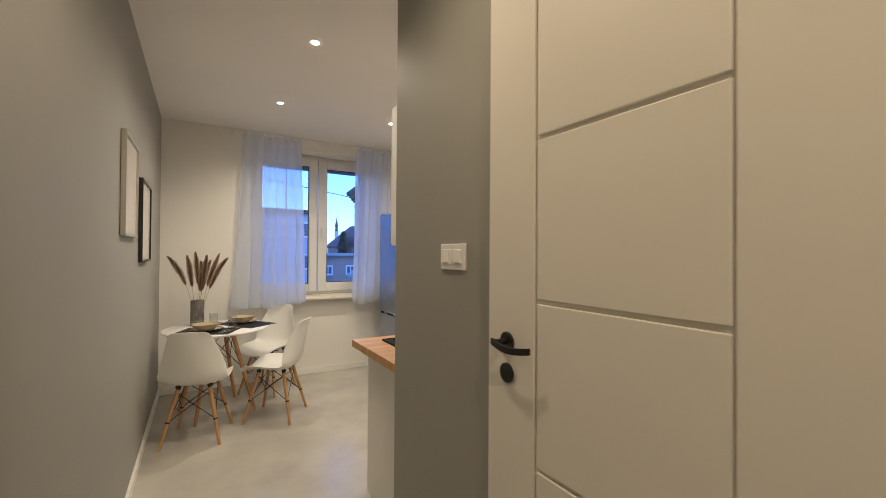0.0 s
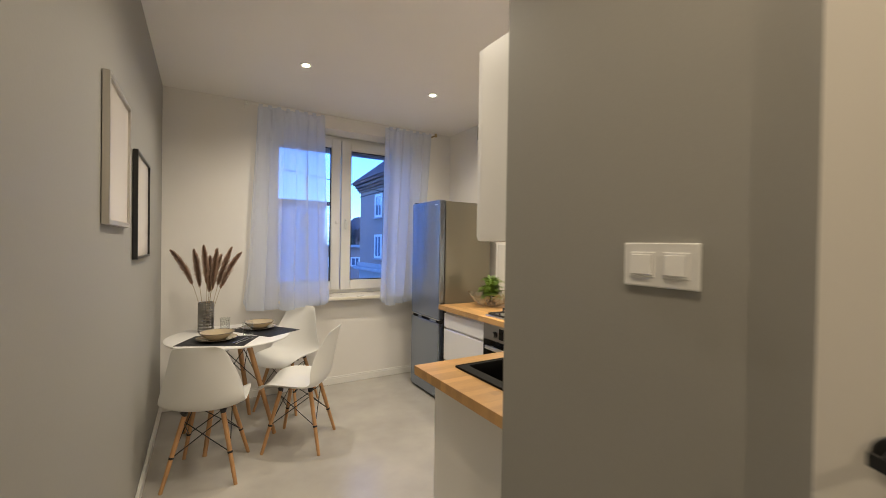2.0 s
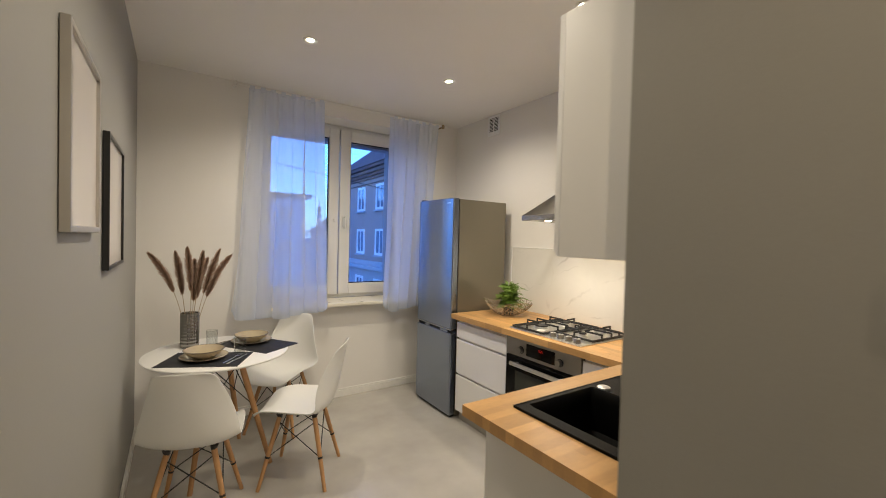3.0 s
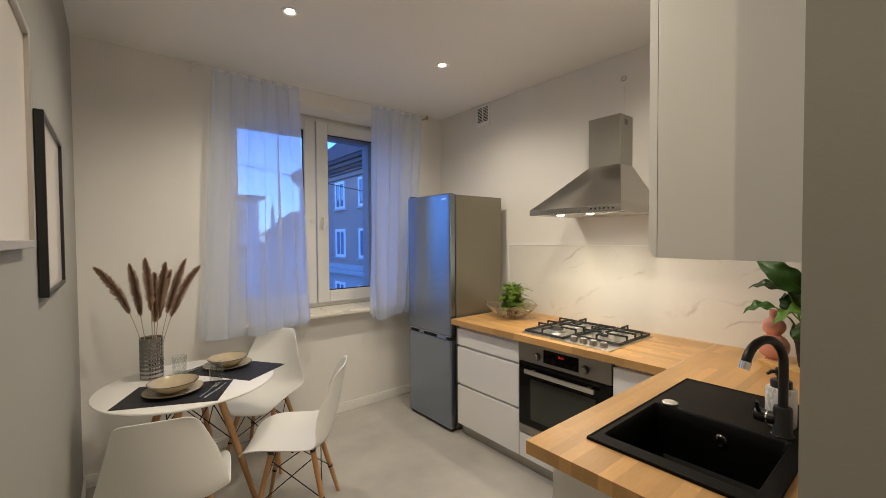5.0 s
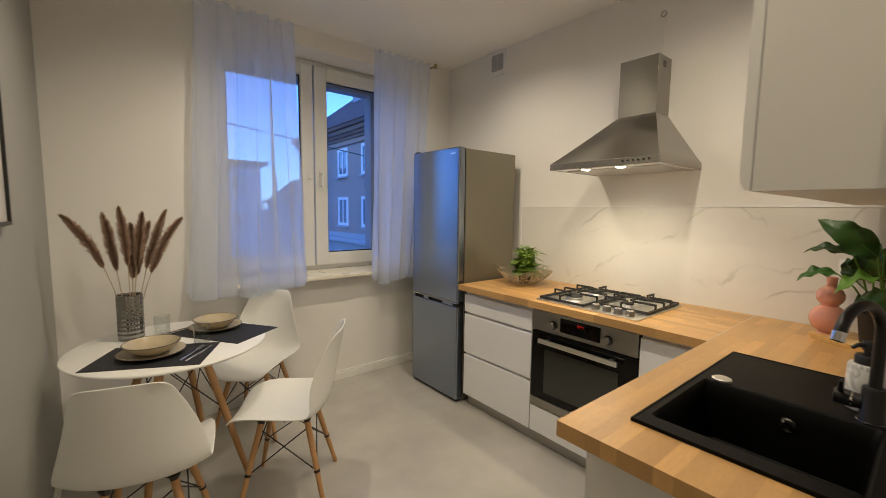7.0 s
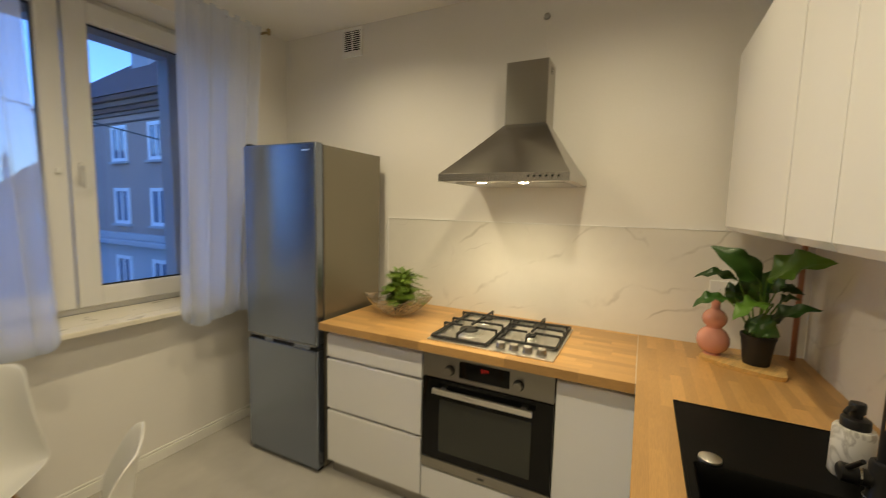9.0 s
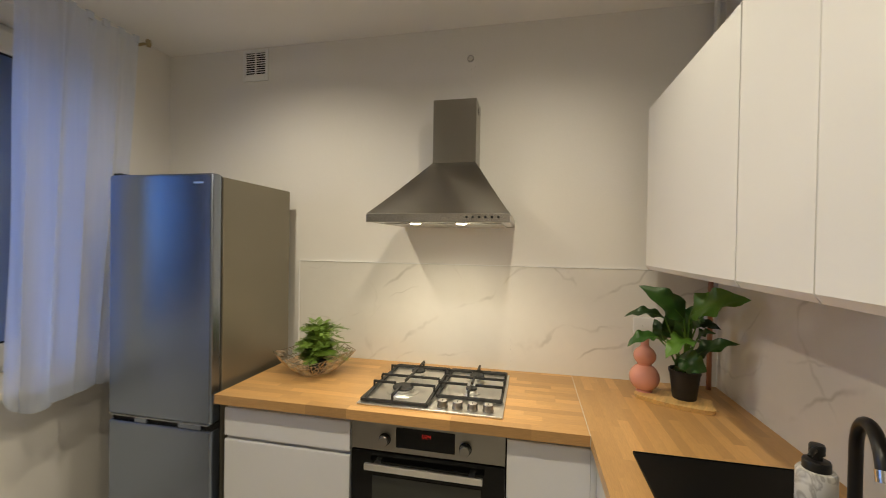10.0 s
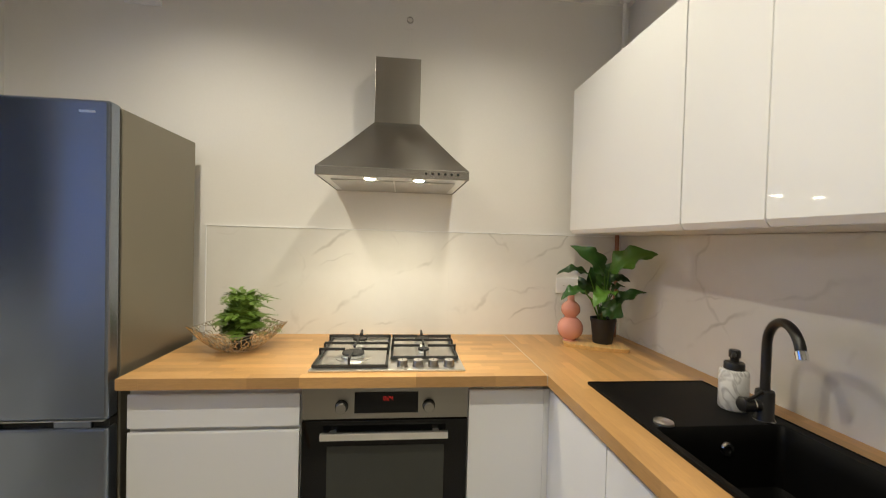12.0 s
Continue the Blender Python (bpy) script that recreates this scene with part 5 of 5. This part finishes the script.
fern = thing("fern", (2.275, 3.672, 0.906), "small bright green fern in a dark pot inside a bowl", "plant")
part("pot", lathe([(0, 0), (0.036, 0), (0.044, 0.050), (0.046, 0.050), (0.046, 0.056), (0.042, 0.056), (0.040, 0.050), (0, 0.048)], 28), M_POT, fern, smooth=True)
rnd = random.Random(11)
for f in range(76):
    a = 2 * math.pi * f / 76 * 3.0 + rnd.uniform(-0.3, 0.3)
    spread = rnd.uniform(0.04, 0.125) + (0.06 if math.sin(a) < -0.5 and f % 3 == 0 else 0.0)
    high = rnd.uniform(0.12, 0.262) - 0.35 * max(0, spread - 0.10)
    if f % 3 == 2:
        spread, high = rnd.uniform(0.075, 0.12), rnd.uniform(0.085, 0.15)
    dirv = Vector((math.cos(a), math.sin(a), 0))
    bm = bmesh.new()
    pts = [Vector((0, 0, 0.048)) + dirv * spread * (k / 12) ** 1.25 + Vector((0, 0, (high - 0.048) * math.sin(0.5 * math.pi * min(1, k / 9)) - 0.05 * max(0, k / 12 - 0.6))) for k in range(13)]
    tube(pts, 0.0010, 4, bm, caps=False)
    for k in range(3, 13):
        p = pts[k]
        d = (pts[k] - pts[k - 1]).normalized()
        s = d.cross(Vector((0, 0, 1)))
        s = s.normalized() if s.length > 1e-3 else Vector((1, 0, 0))
        L = 0.036 * (1 - ((k - 6) / 8) ** 2) * rnd.uniform(0.8, 1.2) + 0.004
        for sg in (-1, 1):
            for off in (0.0, 0.5):
                q0 = p - d * off * (pts[k] - pts[k - 1]).length
                tipv = q0 + s * sg * L + d * L * 0.55 + Vector((0, 0, rnd.uniform(-0.006, 0.004)))
                midv = q0.lerp(tipv, 0.5)
                wv = d * L * 0.14
                bm.faces.new([bm.verts.new(x) for x in (q0, midv - wv, tipv, midv + wv)])
    part("frond", bm, M_FERN, fern)

# ---- wall socket ----
socket = thing("wall_socket", (XR - 0.010, 2.045, 1.175), "white double wall socket on the marble splashback", "socket")
part("plate", box(-0.010, 0, -0.078, 0.078, -0.043, 0.043, 0.004), M_PVC, socket)
for dy in (-0.036, 0.036):
    bm = lathe([(0.0, -0.008), (0.018, -0.008), (0.019, 0.0), (0.022, 0.001), (0.022, -0.001)], 24)
    bmesh.ops.transform(bm, verts=bm.verts, matrix=Matrix.Translation((-0.010, dy, 0)) @ pose(0, 0, 0, 0, -90, 0))
    well = part("insert", bm, M_PVC, socket, smooth=True)
    for dz in (-0.0095, 0.0095):
        part("pin_hole", disc_x(-0.0027, -0.0017, dy, dz, 0.0026, 10), M_DARK, well)
    part("earth_pin", tube([(-0.0022, dy, 0.0), (-0.013, dy, 0.0)], 0.0022, 8), M_CHROME, well)

# ---- outside ----
GZ = -4.2
part("ground", box(-900, 900, 5.35, 1500, GZ - 0.3, GZ), M_GROUND, None, "grey street and ground outside", kind="structure", category="ground")


def house_window(parent, x, y, z, w, h, face):
    """face 'w': on a wall that looks to -x; 's': on a wall that looks to -y."""
    t = part("window", bmesh.new(), M_PVC, parent)
    f = 0.16
    def place(a0, a1, d0, d1, z0, z1, bm):
        if face == "w":
            return box(x + d0, x + d1, y + a0, y + a1, z0, z1, bm=bm)
        return box(x + a0, x + a1, y + d0, y + d1, z0, z1, bm=bm)
    bm = place(-w / 2, -w / 2 + f, -0.06, 0.05, z, z + h, bmesh.new())
    place(w / 2 - f, w / 2, -0.06, 0.05, z, z + h, bm)
    place(-w / 2 + f, w / 2 - f, -0.055, 0.05, z + h - f, z + h - 0.003, bm)
    place(-w / 2 + f, w / 2 - f, -0.055, 0.05, z + 0.003, z + f, bm)
    place(-0.04, 0.04, -0.05, 0.05, z + f, z + h - f, bm)
    bm.to_mesh(t.data)
    bm.free()
    part("pane", place(-w / 2 + f, w / 2 - f, -0.02, -0.01, z + f, z + h - f, bmesh.new()), M_DKGLASS, t)
    part("sill", place(-w / 2 - 0.1, w / 2 + 0.1, -0.16, 0.0, z - 0.10, z - 0.004, bmesh.new()), M_STONE, t)
    return t


house = thing("town_house", (0, 0, 0), "mauve plastered three-storey house with a tiled roof", "house")
HXF, HYA, HYB, HZ = 10.8, 7.6, 31.7, 5.78
part("wall", box(HXF, HXF + 11, HYA, HYB, 0.0, HZ), M_STUCCO, house)
part("lower_wall", box(HXF - 0.05, HXF + 11, HYA, HYB + 0.05, GZ, -0.55), M_STONE, house)
part("ledge", box(HXF - 0.45, HXF + 11, HYA, HYB + 0.4, -0.55, -0.30, 0.04), M_STONE, house)
part("ledge", box(HXF - 0.20, HXF + 11, HYA, HYB + 0.2, -0.30, 0.0, 0.04), M_STONE, house)
part("cornice", box(HXF - 0.12, HXF + 11, HYA, HYB + 0.12, HZ - 0.36, HZ - 0.20, 0.03), M_CORNICE, house)
part("cornice", box(HXF - 0.22, HXF + 11, HYA, HYB + 0.22, HZ - 0.20, HZ, 0.03), M_ROOF, house)
part("cornice", box(HXF - 0.34, HXF + 11, HYA, HYB + 0.34, HZ, HZ + 0.22, 0.03), M_CORNICE, house)
part("cornice", box(HXF - 0.50, HXF + 11, HYA, HYB + 0.5, HZ + 0.22, HZ + 0.45, 0.04), M_ROOF, house)
part("string_course", box(HXF - 0.05, HXF, HYA, HYB + 0.05, 5.10, 5.17), M_ROOF, house)
bm = bmesh.new()
e0, e1, zz = HXF - 0.55, HXF + 11.6, HZ + 0.45
v = [bm.verts.new(p) for p in ((e0, HYA, zz), (e1, HYA, zz), (e1, HYB + 0.8, zz), (e0, HYB + 0.8, zz), (HXF + 5.4, HYA, zz + 5.2), (HXF + 5.4, HYB - 5.2, zz + 5.2))]
for f in ((0, 3, 5, 4), (1, 4, 5, 2), (3, 2, 5), (0, 4, 1), (0, 1, 2, 3)):
    bm.faces.new([v[i] for i in f])
part("roof", bm, M_ROOF, house)
part("chimney", box(HXF + 2.2, HXF + 3.0, 26.2, 27.8, HZ + 1.0, HZ + 5.4), M_STONE, house)
for wy in (24.75, 21.7, 18.65, 15.6, 27.85, 12.55):
    house_window(house, HXF, wy, 3.34, 1.32, 1.66, "w")
    house_window(house, HXF, wy, 0.42, 1.32, 1.70, "w")
    house_window(house, HXF - 0.05, wy, -2.85, 1.32, 1.75, "w")

block = thing("apartment_block", (0, 0, 0), "pale blue plastered four-storey apartment block", "building")
part("wall", box(-18, 9.6, 38.0, 50, GZ, 4.9), M_BLUEST, block)
part("roof_edge", box(-18.3, 10.1, 37.6, 50.3, 4.9, 5.2), M_ROOF, block, "dark red-brown eaves")
for bx in range(9):
    for bz in range(3):
        house_window(block, 8.0 - bx * 2.9, 38.0, 2.7 - bz * 2.9, 1.5, 1.45, "s")

shed = thing("low_building", (0, 0, 0), "low dark building with a pale flat roof edge", "building")
part("wall", box(10.3, 26, 46.0, 56, GZ, 1.0), M_STUCCO, shed)
part("roof_edge", box(10.0, 26.3, 45.6, 56, 1.0, 1.28), M_STONE, shed)
for k in range(4):
    house_window(shed, 12.6 + k * 2.6, 46.0, -1.2, 1.1, 1.1, "s")
farh = thing("gabled_house", (0, 0, 0), "distant dark gabled house", "house")
part("wall", box(19, 27, 60, 70, GZ, 2.2), M_STUCCO, farh)
bm = bmesh.new()
v = [bm.verts.new(p) for p in ((18.4, 59.5, 2.2), (27.6, 59.5, 2.2), (27.6, 70, 2.2), (18.4, 70, 2.2), (23, 59.5, 6.0), (23, 70, 6.0))]
for f in ((0, 1, 4), (1, 2, 5, 4), (2, 3, 5), (3, 0, 4, 5), (0, 3, 2, 1)):
    bm.faces.new([v[i] for i in f])
part("roof", bm, M_ROOF, farh)
tower = thing("church_tower", (44, 150, GZ), "far slender church tower with a pointed spire", "tower")
part("shaft", box(-0.55, 0.55, -0.55, 0.55, 0, 13.5), M_STONE, tower)
part("spire", lathe([(0.8, 13.5), (0.45, 14.6), (0.7, 15.4), (0.2, 17.5), (0.0, 19.5)], 8), M_ROOF, tower)

rnd = random.Random(31)
con = thing("conifer_tree", (16.2, 52.0, GZ), "dark conifer between the houses", "tree")
part("trunk", tube([(0, 0, 0), (0.1, 0, 4), (0, 0, 8.2)], [0.22, 0.14, 0.02], 8), M_BARK, con)
bm = bmesh.new()
for i in range(1500):
    h = rnd.random() ** 0.8
    r = 1.9 * (1 - h) * rnd.uniform(0.25, 1.05) + 0.05
    a = rnd.uniform(0, 6.283)
    p = Vector((r * math.cos(a), r * math.sin(a), 1.0 + 7.4 * h))
    s = Vector((math.cos(a), math.sin(a), -0.5)) * rnd.uniform(0.25, 0.5)
    n = Vector((-math.sin(a), math.cos(a), 0.2)) * rnd.uniform(0.06, 0.16)
    bm.faces.new([bm.verts.new(x) for x in (p - n, p + n, p + s)])
part("crown", bm, M_NEEDLE, con)


def bare_tree(x, y, h, seed):
    r = random.Random(seed)
    t = thing("bare_tree", (x, y, GZ), "leafless winter tree behind the houses", "tree", "bare trees")
    bm = bmesh.new()
    twigs = bmesh.new()
    def grow(p, d, length, rad, level):
        q = p + d * length
        m = p.lerp(q, 0.5) + Vector((r.uniform(-1, 1), r.uniform(-1, 1), 0)) * length * 0.05
        tube([p, m, q], [rad, rad * 0.85, rad * 0.68], 6 if level < 2 else 3, bm if level < 2 else twigs, caps=False)
        if level >= 5:
            return
        for _ in range(3 if level else 4):
            nd = (d + Vector((r.uniform(-1, 1), r.uniform(-1, 1), r.uniform(-0.25, 0.7))) * 0.62).normalized()
            grow(p.lerp(q, r.uniform(0.55, 1.0)), nd, length * r.uniform(0.6, 0.8), rad * 0.55, level + 1)
    grow(Vector((0, 0, 0)), Vector((0, 0, 1)), h * 0.28, h * 0.016, 0)
    part("trunk", bm, M_BARK, t)
    part("crown", twigs, M_BARK, t)


bare_tree(19.5, 58.0, 12.5, 3)
bare_tree(22.5, 66.0, 13.0, 5)
bare_tree(13.5, 60.0, 11.5, 8)
line = thing("power_line", (0, 0, 0), "thin black overhead power cables crossing the street", "cable")
for (a, b) in (((-3.2, 20.1, 5.6), (10.82, 8.4, 1.52)),):
    pts = []
    for k in range(17):
        u = k / 16
        pts.append(Vector(a).lerp(Vector(b), u) + Vector((0, 0, -0.03 * 4 * u * (1 - u))))
    part("cable", tube(pts, 0.013, 6), M_CABLE, line)

pole = thing("utility_pole", (-3.2, 20.1, GZ), "grey concrete pole carrying the power cable", "pole")
part("shaft", tube([(0, 0, 0), (0, 0, 10.2)], [0.16, 0.09], 12), M_STONE, pole)
part("insulator", lathe([(0, 0), (0.05, 0), (0.05, 0.12), (0, 0.12)], 10, (0, 0, 10.2)), M_STONE, pole)

# ---- pieces: marble tiles and worktop staves ----
splash = thing("splashback", (0, 0, 0), "glossy white marble tile splashback with grey veins", "splashback", kind="structure")


def tile(x0, x1, y0, y1, z0, z1):
    part("tile", box(x0, x1, y0, y1, z0, z1, 0.0001, segs=1), M_MARBLE, splash)


for y0, y1 in ((2.72105, 3.960), (YS + 0.010, 2.72095)):
    tile(XR - 0.010, XR, y0, y1, 0.9, 1.450)
for x0, x1 in ((XS + 0.112, XR - 0.010),):
    tile(x0, x1, YS, YS + 0.010, 0.9, 1.456)
part("edge_trim", box(XR - 0.013, XR, 3.960, 3.968, 0.9, 1.450, 0.002), M_PVC, splash, "white edge profile")
part("edge_trim", box(XR - 0.013, XR, YS + 0.010, 3.968, 1.4505, 1.4545, 0.001), M_PVC, splash, "white edge profile")

mesh_cache = {}


def stave(parent, x0, x1, y0, y1, mat):
    key = (round(x1 - x0, 3), round(y1 - y0, 3), mat.name)
    if key not in mesh_cache:
        bm = box(-key[0] / 2, key[0] / 2, -key[1] / 2, key[1] / 2, WT0 - 0.88, WT1 - 0.88)
        me = bpy.data.meshes.new("stave")
        bm.to_mesh(me)
        bm.free()
        me.materials.append(mat)
        mesh_cache[key] = me
    ob = new("stave", mesh_cache[key])
    ob.parent = parent
    ob.location = ((x0 + x1) / 2, (y0 + y1) / 2, 0.88)


rnd = random.Random(5)
G = 0.00006
wt_a = thing("worktop", (0, 0, 0), "oiled butcher block worktop beside the hob", "worktop", "worktops")
rows_a = 17
wx0, wx1, wy0, wy1 = 1.895, XR, 2.4115, 3.945
for r in range(rows_a):
    xa, xb = wx0 + (wx1 - wx0) * r / rows_a, wx0 + (wx1 - wx0) * (r + 1) / rows_a
    y = wy0
    first = True
    while y < wy1 - 0.001:
        L = round(rnd.choice((0.18, 0.24, 0.30, 0.36, 0.42)) * (rnd.uniform(0.3, 1) if first else 1), 2)
        ye = min(wy1, y + L)
        if wy1 - ye < 0.06:
            ye = wy1
        stave(wt_a, xa + G, xb - G, y + G, ye - G, M_OAKY)
        y, first = ye, False
wt_b = thing("worktop", (0, 0, 0), "oiled butcher block worktop around the black sink", "worktop", "worktops")
vx0, vx1, vy0, vy1 = 0.877, XR, YS + 0.0105, 2.4085
rows_b = 17
for r in range(rows_b):
    ya, yb = vy0 + (vy1 - vy0) * r / rows_b, vy0 + (vy1 - vy0) * (r + 1) / rows_b
    spans = [(vx0, vx1)]
    if yb > BY0 - 0.012 and ya < BY1 + 0.012:
        spans = [(vx0, BX0 - 0.012), (BX1 + 0.012, vx1)]
    if ya < 1.7865:
        spans = [(XS + 0.1115 if a == vx0 else a, b) for a, b in spans]
    for a, b in spans:
        x, first = a, True
        while x < b - 0.001:
            L = round(rnd.choice((0.18, 0.24, 0.30, 0.36, 0.42)) * (rnd.uniform(0.3, 1) if first else 1), 2)
            xe = min(b, x + L)
            if b - xe < 0.06:
                xe = b
            stave(wt_b, x + G, xe - G, ya + G, yb - G, M_OAK)
            x, first = xe, False
part("joint_strip", box(1.896, XR - 0.01, 2.4088, 2.4112, WT0, WT1 + 0.0006), M_SEAL, wt_a, "pale sealed worktop joint")
